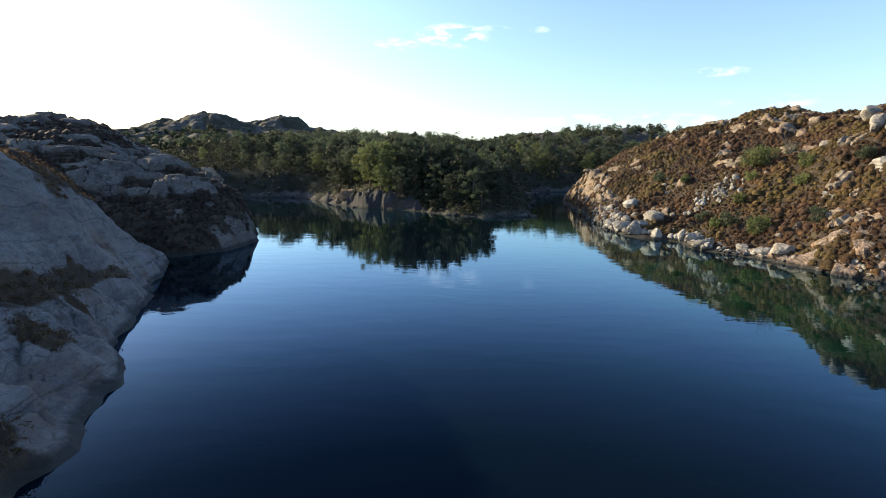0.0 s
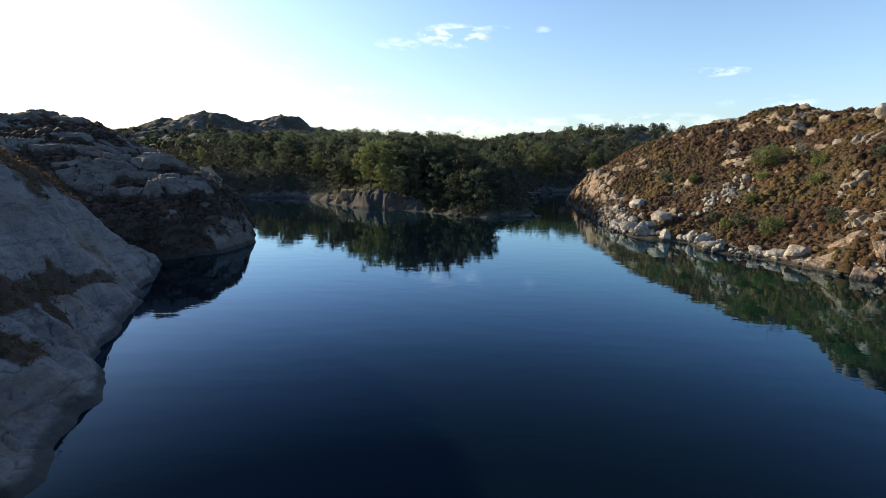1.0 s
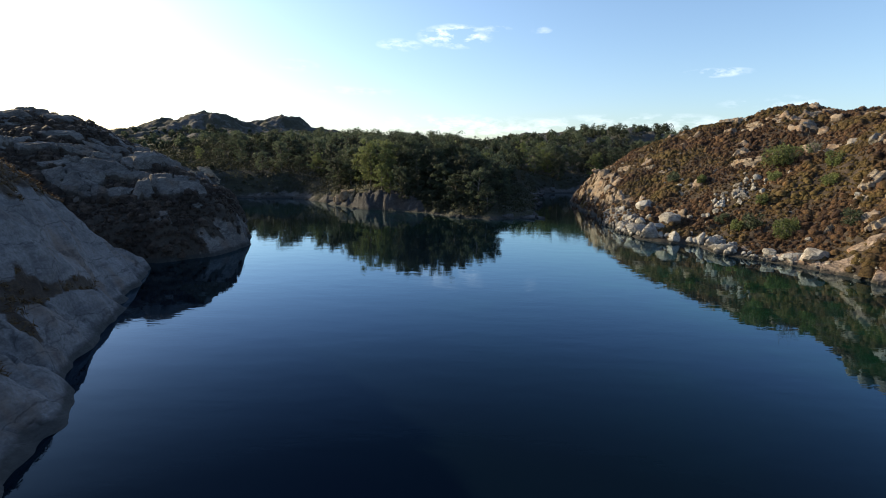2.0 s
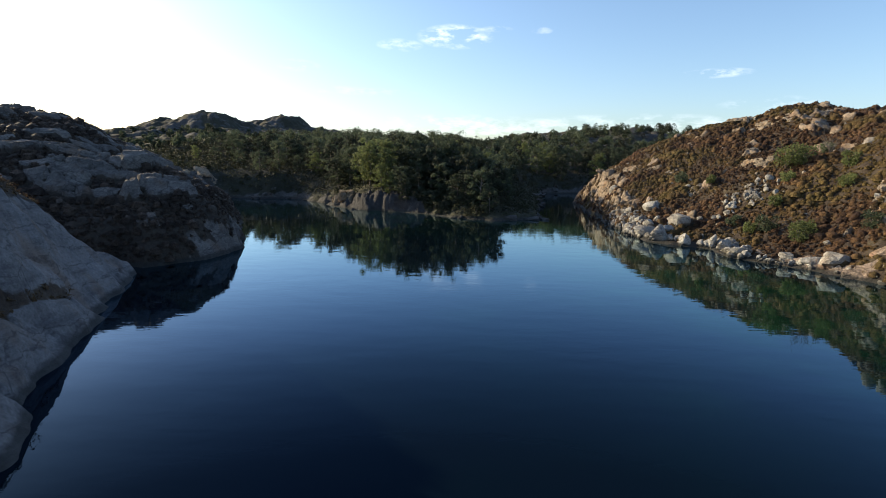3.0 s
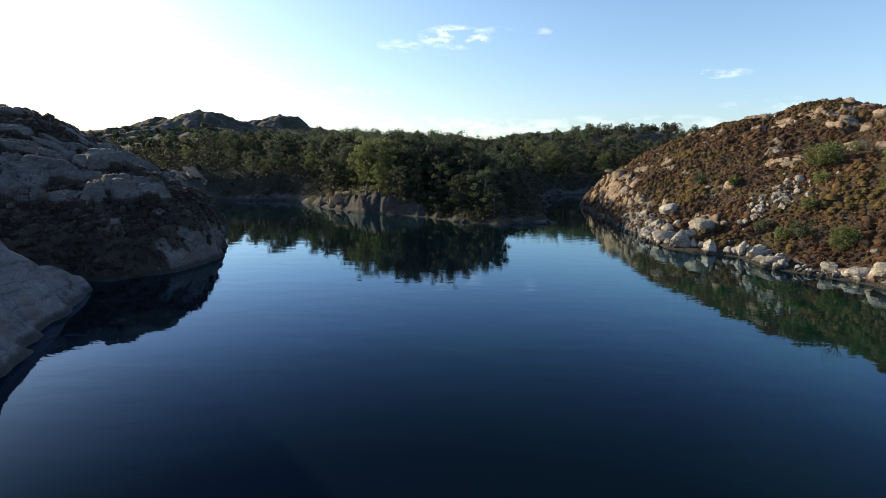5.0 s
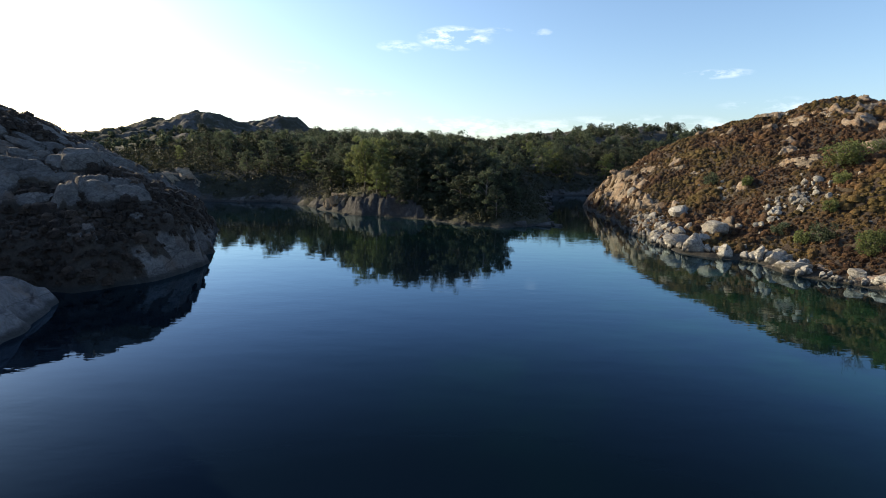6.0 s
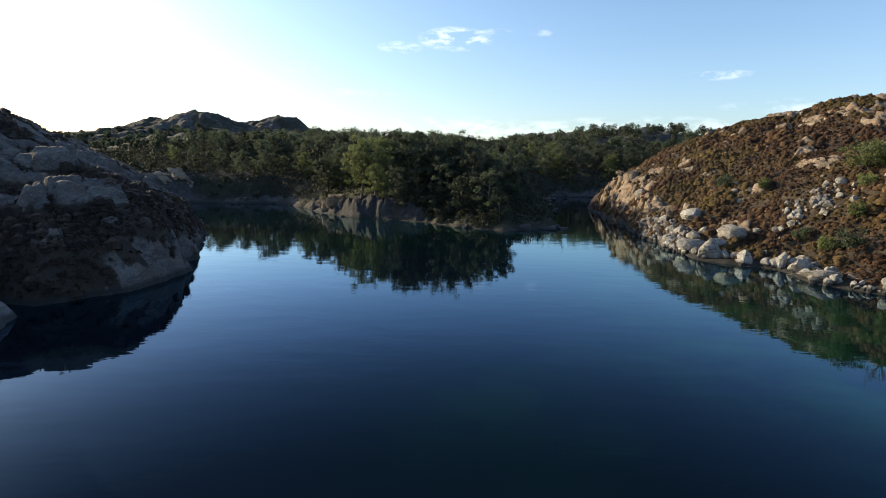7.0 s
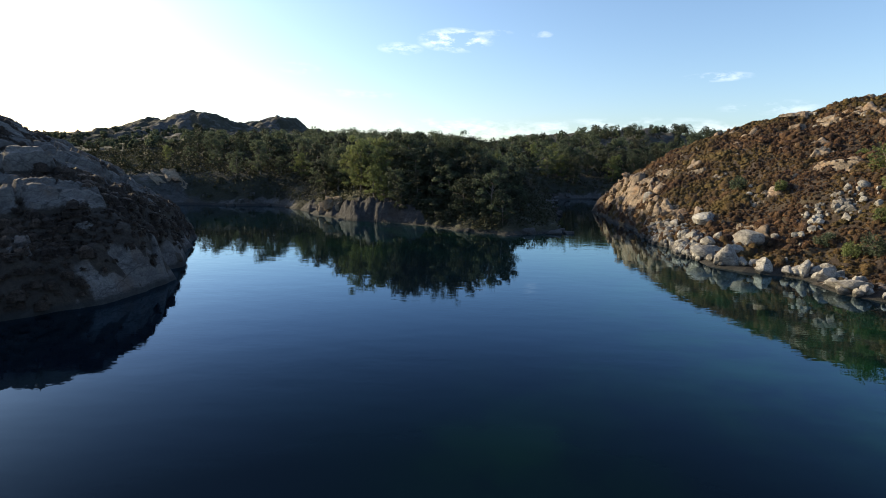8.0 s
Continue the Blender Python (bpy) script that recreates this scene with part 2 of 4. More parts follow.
def rock_colour(n, l, dark, mid, light, warm, net=0.45):
    """Granite: broad tone, speckle, streaks of lichen and rust."""
    broad = ramp(n, l, texnoise(n, l, 0.35, 8, 0.65), [(0.3, dark), (0.5, mid), (0.72, light)])
    fine = ramp(n, l, texnoise(n, l, 9, 6, 0.75), [(0.3, (0.55, 0.55, 0.55)), (0.7, (1.25, 1.25, 1.25))])
    c = mixed(n, l, 1.0, broad, fine, "MULTIPLY")
    rust = ramp(n, l, texnoise(n, l, 0.6, 5, 0.6, (1, 1, 0.35)), [(0.52, (0, 0, 0)), (0.66, (0.8, 0.8, 0.8))])
    c = mixed(n, l, rust, c, warm)
    spots = ramp(n, l, texnoise(n, l, 2.4, 8, 0.8), [(0.58, (0, 0, 0)), (0.66, (0.6, 0.6, 0.6))])
    c = mixed(n, l, spots, c, (0.07, 0.07, 0.065))
    streak = ramp(n, l, texnoise(n, l, 1.0, 6, 0.7, (2.2, 0.35, 2.2), (0, -45, 20)), [(0.32, (0.55, 0.55, 0.56)), (0.5, (1, 1, 1)), (0.7, (1.25, 1.24, 1.2))])
    c = mixed(n, l, 1.0, c, streak, "MULTIPLY")
    c = mixed(n, l, net, c, cracks(n, l, 1.5, (1.0, 0.55, 1.3), (20, -30, 10), 0.05), "MULTIPLY")
    return mixed(n, l, 0.6, c, cracks(n, l, 0.6, (1.0, 0.16, 1.5), (0, -40, 25), 0.03), "MULTIPLY")


def wetted(n, l, c):
    """The dark line that the water keeps wet."""
    geo = n.new("ShaderNodeNewGeometry")
    sep = n.new("ShaderNodeSeparateXYZ")
    l.new(geo.outputs["Position"], sep.inputs[0])
    jag = n.new("ShaderNodeMath")
    jag.operation = "MULTIPLY_ADD"
    jag.inputs[1].default_value = -0.35
    l.new(texnoise(n, l, 1.5, 4, 0.6), jag.inputs[0])
    l.new(sep.outputs["Z"], jag.inputs[2])
    band = n.new("ShaderNodeMapRange")
    band.inputs["From Min"].default_value, band.inputs["From Max"].default_value = 0.0, 0.2
    band.inputs["To Min"].default_value, band.inputs["To Max"].default_value = 0.85, 0.0
    l.new(jag.outputs[0], band.inputs["Value"])
    return mixed(n, l, band.outputs[0], c, (0.018, 0.018, 0.016))


def rock_material(name, dark, mid, light, warm, wet=True):
    m, n, l, b = material(name, 0.85)
    c = rock_colour(n, l, dark, mid, light, warm)
    if wet:
        c = wetted(n, l, c)
    l.new(c, b.inputs["Base Color"])
    up = bumped(n, l, b, texnoise(n, l, 1.1, 8, 0.65), 0.8, 0.5)
    bumped(n, l, b, texnoise(n, l, 7, 8, 0.75), 0.7, 0.09, up)
    return m


def land_material(name, rock, soil_a, soil_b, soil_c, net=0.45, dents=0.8):
    """Rock where the mesh carries little cover, peat, moss and turf where it carries much."""
    m, n, l, b = material(name, 0.9)
    rockc = rock_colour(n, l, *rock, net)
    soil = ramp(n, l, texnoise(n, l, 0.5, 8, 0.7), [(0.3, soil_a), (0.5, soil_b), (0.7, soil_c)])
    grain = ramp(n, l, texnoise(n, l, 6, 6, 0.8), [(0.3, (0.5, 0.5, 0.5)), (0.7, (1.4, 1.4, 1.4))])
    soil = mixed(n, l, 1.0, soil, grain, "MULTIPLY")
    at = n.new("ShaderNodeAttribute")
    at.attribute_name = "cover"
    edge = n.new("ShaderNodeMath")
    edge.operation = "ADD"
    jag = n.new("ShaderNodeMath")
    jag.operation = "MULTIPLY_ADD"
    jag.inputs[1].default_value, jag.inputs[2].default_value = 0.8, -0.4
    l.new(texnoise(n, l, 1.3, 6, 0.7), jag.inputs[0])
    l.new(at.outputs["Fac"], edge.inputs[0])
    l.new(jag.outputs[0], edge.inputs[1])
    cover = ramp(n, l, edge.outputs[0], [(0.42, (0, 0, 0)), (0.58, (1, 1, 1))])
    l.new(wetted(n, l, mixed(n, l, cover, rockc, soil)), b.inputs["Base Color"])
    up = bumped(n, l, b, texnoise(n, l, 1.0, 8, 0.65), dents, 0.5)
    grain = texnoise(n, l, 1.6, 7, 0.7, (2.2, 0.3, 2.2), (0, -45, 20)) if dents < 0.5 else texnoise(n, l, 7, 8, 0.75)
    bumped(n, l, b, grain, 0.7, 0.2 if dents < 0.5 else 0.09, up)
    return m


def leaf_material(name, shades, through=0.35, nap=0, moss=None):
    """Leaves or twigs, each one of its own shade, letting some light through."""
    m, n, l, b = material(name, 0.7)
    b.inputs["Specular IOR Level"].default_value = 0.25
    geo = n.new("ShaderNodeNewGeometry")
    obj = n.new("ShaderNodeObjectInfo")
    mean = n.new("ShaderNodeMath")
    mean.operation = "MULTIPLY_ADD"
    mean.inputs[1].default_value = 0.55
    half = n.new("ShaderNodeMath")
    half.operation = "MULTIPLY"
    half.inputs[1].default_value = 0.45
    l.new(obj.outputs["Random"], half.inputs[0])
    l.new(geo.outputs["Random Per Island"], mean.inputs[0])
    l.new(half.outputs[0], mean.inputs[2])
    step = 1.0 / (len(shades) - 1)
    c = ramp(n, l, mean.outputs[0], [(i * step, s) for i, s in enumerate(shades)])
    patch = ramp(n, l, texnoise(n, l, 0.25, 4, 0.6), [(0.35, (0.7, 0.7, 0.7)), (0.65, (1.25, 1.25, 1.25))])
    c = mixed(n, l, 1.0, c, patch, "MULTIPLY")
    if moss:
        spread = ramp(n, l, texnoise(n, l, 0.16, 6, 0.65), [(0.48, (0, 0, 0)), (0.62, (0.75, 0.75, 0.75))])
        c = mixed(n, l, spread, c, moss)
    if nap:
        tuft = ramp(n, l, texnoise(n, l, nap, 4, 0.8), [(0.32, (0.36, 0.36, 0.36)), (0.68, (1.6, 1.6, 1.6))])
        c = mixed(n, l, 1.0, c, tuft, "MULTIPLY")
        bumped(n, l, b, texnoise(n, l, nap, 4, 0.8), 1.0, 0.12)
    l.new(c, b.inputs["Base Color"])
    t = n.new("ShaderNodeBsdfTranslucent")
    l.new(c, t.inputs["Color"])
    mix = n.new("ShaderNodeMixShader")
    mix.inputs[0].default_value = through
    l.new(b.outputs[0], mix.inputs[1])
    l.new(t.outputs[0], mix.inputs[2])
    l.new(mix.outputs[0], n["Material Output"].inputs["Surface"])
    return m


GREY_ROCK = ((0.085, 0.081, 0.08), (0.14, 0.135, 0.132), (0.22, 0.212, 0.205), (0.13, 0.098, 0.075))
PALE_ROCK = ((0.145, 0.113, 0.08), (0.28, 0.222, 0.16), (0.42, 0.345, 0.26), (0.27, 0.17, 0.095))
SLAB_ROCK = tuple((k[0] * 1.18, k[1] * 1.14, k[2] * 1.17) for k in GREY_ROCK)
M_SLAB = land_material("slab_granite", SLAB_ROCK, (0.026, 0.017, 0.012), (0.046, 0.029, 0.018), (0.07, 0.047, 0.028), 0.12, 0.4)
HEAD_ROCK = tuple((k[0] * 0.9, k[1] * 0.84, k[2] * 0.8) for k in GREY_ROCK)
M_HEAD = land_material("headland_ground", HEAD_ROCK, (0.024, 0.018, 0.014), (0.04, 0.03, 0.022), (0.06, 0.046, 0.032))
# soil tones kept low, painting the shade in gaps between the heather cushions
M_HILL = land_material("heather_hill_ground", tuple((k[0] * 0.88, k[1] * 0.84, k[2] * 0.82) for k in PALE_ROCK), (0.02, 0.012, 0.008), (0.038, 0.024, 0.014), (0.06, 0.045, 0.022))
# grey rock at half tone: the wooded shore's shade is put into its colour
DARK_ROCK = tuple(tuple(c * 0.5 for c in k) for k in GREY_ROCK)
# rock and soil darkened here for far slopes turned from the sun
M_GROUND = land_material("far_ground", DARK_ROCK, (0.01, 0.011, 0.006), (0.018, 0.02, 0.01), (0.032, 0.03, 0.015))
M_BOULDER = rock_material("boulder_granite", (0.145, 0.132, 0.118), (0.3, 0.28, 0.25), (0.46, 0.44, 0.4), (0.26, 0.21, 0.16))
# about half the boulder tones: shade below the cliff is put into the grey
M_RUBBLE = rock_material("rubble_granite", (0.08, 0.074, 0.068), (0.16, 0.15, 0.14), (0.26, 0.25, 0.235), (0.17, 0.13, 0.09))
M_DARK_ROCK = rock_material("shaded_granite", *DARK_ROCK)
M_CLIFF = rock_material("buff_granite", (0.11, 0.082, 0.054), (0.23, 0.17, 0.112), (0.36, 0.28, 0.19), (0.24, 0.135, 0.065))
M_SHELF = rock_material("pink_granite", (0.15, 0.112, 0.085), (0.29, 0.215, 0.165), (0.42, 0.335, 0.265), (0.26, 0.15, 0.085))
M_HEATHER = leaf_material("heather", [(0.033, 0.0165, 0.010), (0.07, 0.036, 0.018), (0.12, 0.065, 0.029), (0.145, 0.092, 0.036), (0.075, 0.062, 0.025)], 0.12, 11, (0.12, 0.088, 0.025))
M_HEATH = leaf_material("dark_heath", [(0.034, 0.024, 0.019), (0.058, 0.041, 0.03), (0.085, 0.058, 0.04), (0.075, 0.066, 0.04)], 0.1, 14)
M_LEAF = leaf_material("leaves", [(0.03, 0.04, 0.025), (0.054, 0.07, 0.041), (0.082, 0.101, 0.06), (0.102, 0.122, 0.074)], 0.5)
M_TURF = leaf_material("withered_turf", [(0.045, 0.027, 0.015), (0.085, 0.052, 0.025), (0.14, 0.092, 0.044)], 0.25)
# brush tones lowered: the shade along the wooded shore is put into the leaves
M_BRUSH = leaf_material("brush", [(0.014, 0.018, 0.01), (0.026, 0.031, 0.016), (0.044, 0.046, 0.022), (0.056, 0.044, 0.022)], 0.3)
M_LEAF_YELLOW = leaf_material("yellow_green_leaves", [(0.095, 0.118, 0.044), (0.135, 0.158, 0.058), (0.17, 0.185, 0.075)], 0.5)
M_PINE = leaf_material("pine_needles", [(0.02, 0.026, 0.016), (0.036, 0.044, 0.026), (0.062, 0.07, 0.04)], 0.35)


def bark_material():
    m, n, l, b = material("bark", 0.9)
    c = ramp(n, l, texnoise(n, l, 5, 6, 0.7, (1, 1, 0.3)), [(0.3, (0.05, 0.04, 0.032)), (0.55, (0.14, 0.12, 0.1)), (0.75, (0.3, 0.28, 0.25))])
    l.new(c, b.inputs["Base Color"])
    bumped(n, l, b, texnoise(n, l, 14, 5, 0.7), 0.6, 0.04)
    return m


M_BARK = bark_material()


def water_material():
    """Deep lake water: a dark blue body under a Fresnel gloss."""
    m, n, l, b = material("lake_water", 0.6)
    b.inputs["Specular IOR Level"].default_value = 0.0
    depth = ramp(n, l, texnoise(n, l, 0.07, 4, 0.55), [(0.42, (0.002, 0.0044, 0.009)), (0.62, (0.0018, 0.0054, 0.009))])
    at = n.new("ShaderNodeAttribute")
    at.attribute_name = "shallow"
    weed = ramp(n, l, texnoise(n, l, 0.3, 5, 0.65), [(0.4, (0.002, 0.008, 0.008)), (0.6, (0.005, 0.026, 0.011))])
    l.new(mixed(n, l, at.outputs["Fac"], depth, weed), b.inputs["Base Color"])
    swell = bumped(n, l, b, texnoise(n, l, 0.45, 2, 0.45, (1, 2.2, 1)), 0.12, 0.05)
    # light airs ruffle the surface here and there
    calm = ramp(n, l, texnoise(n, l, 0.05, 3, 0.5, (1, 2.5, 1)), [(0.42, (0.4, 0.4, 0.4)), (0.6, (1, 1, 1))])
    ruffle = mixed(n, l, 1.0, texnoise(n, l, 2.2, 2, 0.5, (1, 2.6, 1)), calm, "MULTIPLY")
    fine = bumped(n, l, b, ruffle, 0.1, 0.02, swell)
    fres = n.new("ShaderNodeFresnel")
    fres.inputs["IOR"].default_value = 1.32
    l.new(fine, fres.inputs["Normal"])
    gloss = n.new("ShaderNodeBsdfGlossy")
    gloss.inputs["Roughness"].default_value = 0.015
    l.new(fine, gloss.inputs["Normal"])
    l.new(ramp(n, l, fres.outputs[0], [(0.0, (0.17, 0.3, 0.48)), (0.06, (0.28, 0.46, 0.69)), (0.14, (0.45, 0.65, 0.92)), (0.34, (0.68, 0.88, 1.0)), (0.7, (0.88, 0.96, 1.0))]), gloss.inputs["Color"])
    mix = n.new("ShaderNodeMixShader")
    l.new(ramp(n, l, fres.outputs[0], [(0.02, (0.008, 0.008, 0.008)), (0.05, (0.023, 0.023, 0.023)), (0.1, (0.1, 0.1, 0.1)), (0.25, (0.38, 0.38, 0.38)), (0.5, (0.7, 0.7, 0.7)), (1.0, (1, 1, 1))]), mix.inputs[0])
    l.new(b.outputs[0], mix.inputs[1])
    l.new(gloss.outputs[0], mix.inputs[2])
    l.new(mix.outputs[0], n["Material Output"].inputs["Surface"])
    return m


M_WATER = water_material()


# ---- mesh helpers ----
def mesh_object(name, verts, faces, mat, parent=None, smooth=False, cover=None, field="cover"):
    """verts (n, 3); faces (m, 3) or (m, 4), all alike."""
    verts, faces = np.asarray(verts, np.float32), np.asarray(faces, np.int32)
    me = bpy.data.meshes.new(name)
    k = faces.shape[1]
    me.vertices.add(len(verts))
    me.vertices.foreach_set("co", verts.ravel())
    me.loops.add(faces.size)
    me.loops.foreach_set("vertex_index", faces.ravel())
    me.polygons.add(len(faces))
    me.polygons.foreach_set("loop_start", np.arange(len(faces), dtype=np.int32) * k)
    me.polygons.foreach_set("loop_total", np.full(len(faces), k, np.int32))
    if smooth:
        me.polygons.foreach_set("use_smooth", np.ones(len(faces), bool))
    me.update(calc_edges=True)
    if cover is not None:
        a = me.attributes.new(field, "FLOAT", "POINT")
        a.data.foreach_set("value", np.asarray(cover, np.float32))
    me.materials.append(mat)
    ob = new(name, me)
    if parent:
        ob.parent = parent
    return ob


def spaced(lo, hi, step, reach):
    """Lines evenly spaced from lo to hi, ever wider beyond, out to the reach."""
    mid = list(np.arange(lo, hi + step * 0.5, step))
    s, a = step, mid[-1]
    while a < reach:
        s *= 1.05
        a += s
        mid.append(a)
    s, a = step, mid[0]
    while a > -reach:
        s *= 1.05
        a -= s
        mid.insert(0, a)
    return np.array(mid)


def sheet(xs, ys, height, keep=None):
    gx, gy = np.meshgrid(xs, ys)
    z, cover = height(gx, gy)
    v = np.stack([gx, gy, z], -1).reshape(-1, 3)
    i = np.arange(len(xs) * len(ys)).reshape(len(ys), len(xs))
    f = np.stack([i[:-1, :-1], i[:-1, 1:], i[1:, 1:], i[1:, :-1]], -1).reshape(-1, 4)
    cover = cover.ravel()
    if keep is not None:
        k = keep(gx, gy, z).ravel()
        f = f[k[f].any(1)]
        used = np.unique(f)
        renum = np.full(len(v), -1)
        renum[used] = np.arange(len(used))
        v, f, cover = v[used], renum[f], cover[used]
    return v, f, cover


# ---- ground: one sheet to the horizon, and the near rock on it ----
PATCHES = {"slab": (-28, -6.5, -3, 33), "head": (-42, -13.4, 31.8, 71), "hill": (17, 64, 20, 103), "fell": (-190, -52, 168, 370), "ridge": (8, 112, 150, 262), "point": (-22, 15, 61, 84)}


def inside_patch(name, x, y, margin=1.5):
    x0, x1, y0, y1 = PATCHES[name]
    e = np.minimum(np.minimum(x - x0, x1 - x), np.minimum(y - y0, y1 - y))
    return step01(0, margin, e)


# rocky tops on the skyline: place, width, height
KNOBS = [(-104, 232, 13, 5.0), (-112, 232, 20, 1.5), (-106, 338, 15, 7.0), (-128, 226, 12, 2.5), (27, 206, 12, 1.4), (56, 256, 14, 2.0), (64, 178, 8, 2.0)]


def ground_height(x, y, sunk=True):
    h, d = base_height(x, y)
    far = np.clip((np.hypot(x, y) - 110) / 120, 0, 1)
    crag = fbm(x * 0.05, y * 0.05, 2.2, 4, 77)
    for kx, ky, wide, tall in KNOBS:
        h = h + 0.85 * tall * np.exp(-(((x - kx) ** 2 + (y - ky) ** 2) / wide ** 2) ** 1.5)
    h = h + np.where(d > 0, 1, 0) * (0.25 * fbm(x * 0.5, y * 0.5, 0, 3, 31) + far * (1.3 * np.abs(crag) + 0.9 * fbm(x * 0.2, y * 0.2, 4.4, 4, 78, 0.6)))
    for p in PATCHES if sunk else ():
        h = h - (2.5 if p in ("fell", "ridge") else 0.9) * inside_patch(p, x, y, 8 if p in ("fell", "ridge") else 1.5)
    rocky = step01(15, 27, h + 5 * fbm(x * 0.04, y * 0.04, 0, 3, 12)) * 0.55
    tip = np.exp(-((x + 16.4) / 2.0) ** 2 - ((y - 76) / 3) ** 2) + np.exp(-((x + 43) / 7) ** 2 - ((y - 85.5) / 3.5) ** 2)
    cover = 0.9 - rocky - 0.7 * step01(1.1, 0.6, h) - 0.35 * far * step01(-0.1, 0.5, fbm(x * 0.07, y * 0.07, 1.5, 4, 92)) - 0.4 * tip + 0.3 * fbm(x * 0.15, y * 0.15, 0, 3, 91)
    return h, cover


# the grassy ledge across the slab
LEDGE_Y, LEDGE_Z = [6, 9, 12, 14.7, 17.9, 20.5, 24.5], [4.3, 3.9, 3.45, 3.0, 2.6, 2.2, 1.2]
# turfy hollows on the slab: place and radius
SLAB_TURF = [(-12.0, 13.6, 0.8), (-13.2, 16.9, 0.55), (-10.0, 9.3, 0.8), (-10.4, 8.2, 1.3), (-14.3, 18.6, 0.45), (-9.3, 9.0, 0.9)]


def slab_height(x, y):
    h, d = base_height(x, y)
    on = step01(-0.2, 1.0, d)
    u, v = x * 0.42 + y * 0.91, -x * 0.91 + y * 0.42
    h = h + on * (0.3 * fbm(x * 0.3, y * 0.3, 1.0, 3, 41) + 0.1 * fbm(x * 1.4, y * 1.4, 0, 3, 43))
    ledge_z = np.interp(y, LEDGE_Y, LEDGE_Z)
    lower = step01(0.3, -0.5, h - ledge_z)
    # bedding: fine ribs running down along the face
    across, along = 0.66 * x - 0.09 * y - 0.68 * h, -0.37 * x + 0.8 * y - 0.47 * h
    ribs = fbm(across * 2.6, along * 0.22, 0, 4, 45, 0.6)
    h = h + on * (0.09 * ribs * (1 - 0.5 * lower))
    w = 0.3 * fbm(x * 0.5, y * 0.5, 0, 2, 3)
    d1, d2, own = cells(u * 0.2 + w, v * 0.5 + w, 5)
    e1, e2, own2 = cells(u * 0.55 + w, v * 0.9 + w, 6)
    h = h + on * (0.22 * (own - 0.5) - 0.16 * step01(0.06, 0.0, d2 - d1))
    h = h + on * lower * (0.45 * (own2 - 0.5) - 0.2 * step01(0.1, 0.0, e2 - e1) + 0.2 * fbm(x * 0.9, y * 0.9, 0, 4, 46))
    ledge = np.exp(-((h - ledge_z - 0.15 * vnoise(u * 0.6, 0)) / np.interp(y, [12, 21], [0.75, 0.36])) ** 2) * step01(LEDGE_Y[-1], LEDGE_Y[-1] - 2, y)
    turf = 0
    for tx, ty, tr in SLAB_TURF:
        turf = np.maximum(turf, np.exp(-((x - tx) ** 2 + (y - ty) ** 2) / tr ** 2))
    h = h - 0.3 * ledge - 0.2 * turf
    h = h - 1.0 * (1 - inside_patch("slab", x, y, 1.0))
    crest = np.maximum(step01(4.1, 5.2, d), step01(2.5, 3.1, d) * step01(19.5, 21.5, y) * step01(27.5, 26, y)) * 0.95
    cover = np.maximum(np.maximum(ledge, turf), crest) + 0.22 * fbm(x * 0.9, y * 0.9, 0, 3, 55) - 0.08
    return h, cover


def head_height(x, y):
    h, d = base_height(x, y)
    on = step01(-0.1, 1.4, d)
    a, b = x * 0.8 + y * 0.6, -x * 0.6 + y * 0.8
    w = 0.35 * fbm(x * 0.4, y * 0.4, 0, 3, 61)
    # long beds across the slope, cut by cross joints
    d1, d2, own = cells(a * 0.2 + 0.6 * w, (b - 0.55 * h) * 0.5 + 0.6 * w, 15)
    e1, e2, own2 = cells(a * 0.5 + w, (b - 0.5 * h) * 1.0 + w, 16)
    belt = 0.13 * step01(3.2, 4.0, h + w) * step01(7.2, 6.2, h + w) + 0.08 * step01(7.6, 8.4, h + w)
    block = step01(0.02, 0.07, d2 - d1) * step01(0.61, 0.65, own * (1 - 0.35 * step01(4.2, 3.4, h + 0.6 * w)) + belt)
    small = step01(0.05, 0.13, e2 - e1) * step01(0.8, 0.84, own2 + 0.1 * step01(4, 5, h))
    block = block * step01(-0.45, -0.15, fbm(a * 0.25, b * 0.7, 0, 2, 64)) * step01(0.0, 0.05, e2 - e1 + 0.02 * (own2 > 0.5))
    rock = np.maximum(block, small * 0.8)
    h = h + on * (0.35 * fbm(x * 0.25, y * 0.25, 0, 3, 62) + 0.08 * fbm(x * 2, y * 2, 0, 3, 63))
    bed = (b - 0.55 * h) * 1.1 + own
    h = h + on * (block * (1 - 0.6 * step01(6.8, 7.8, h)) * (0.32 + 0.5 * own + 0.22 * (own2 - 0.5) + 0.22 * (step01(0.55, 0.8, bed - np.floor(bed)) - 0.5)) + small * 0.35 - 0.3)
    h = h + on * (1 - rock) * 0.3 * (np.abs(fbm(x * 0.9, y * 0.9, h * 0.4, 3, 70, 0.6)) - 0.3)
    h = h - 1.0 * (1 - inside_patch("head", x, y, 1.0))
    bare = np.maximum(step01(-18.4, -17.2, x + 1.2 * w) * step01(35.5, 37, y) * step01(3.0, 2.0, h + 2 * w) * step01(-0.65, -0.3, fbm(x * 0.8, y * 0.8, h * 0.5, 3, 68)), step01(0.9, 0.5, h + 0.8 * w) * step01(-0.25, 0.05, fbm(x * 0.45, y * 0.45, 0, 3, 67)))
    rock = np.maximum(rock, bare)
    h = h + on * bare * (0.9 * (own2 - 0.5) - 0.4 * step01(0.14, 0.0, e2 - e1) + 0.2 * fbm(x * 1.1, y * 1.1, 0, 4, 65) + 0.5 * np.abs(fbm(x * 1.5, y * 1.5, h * 0.8, 4, 69, 0.6)) - 0.2)
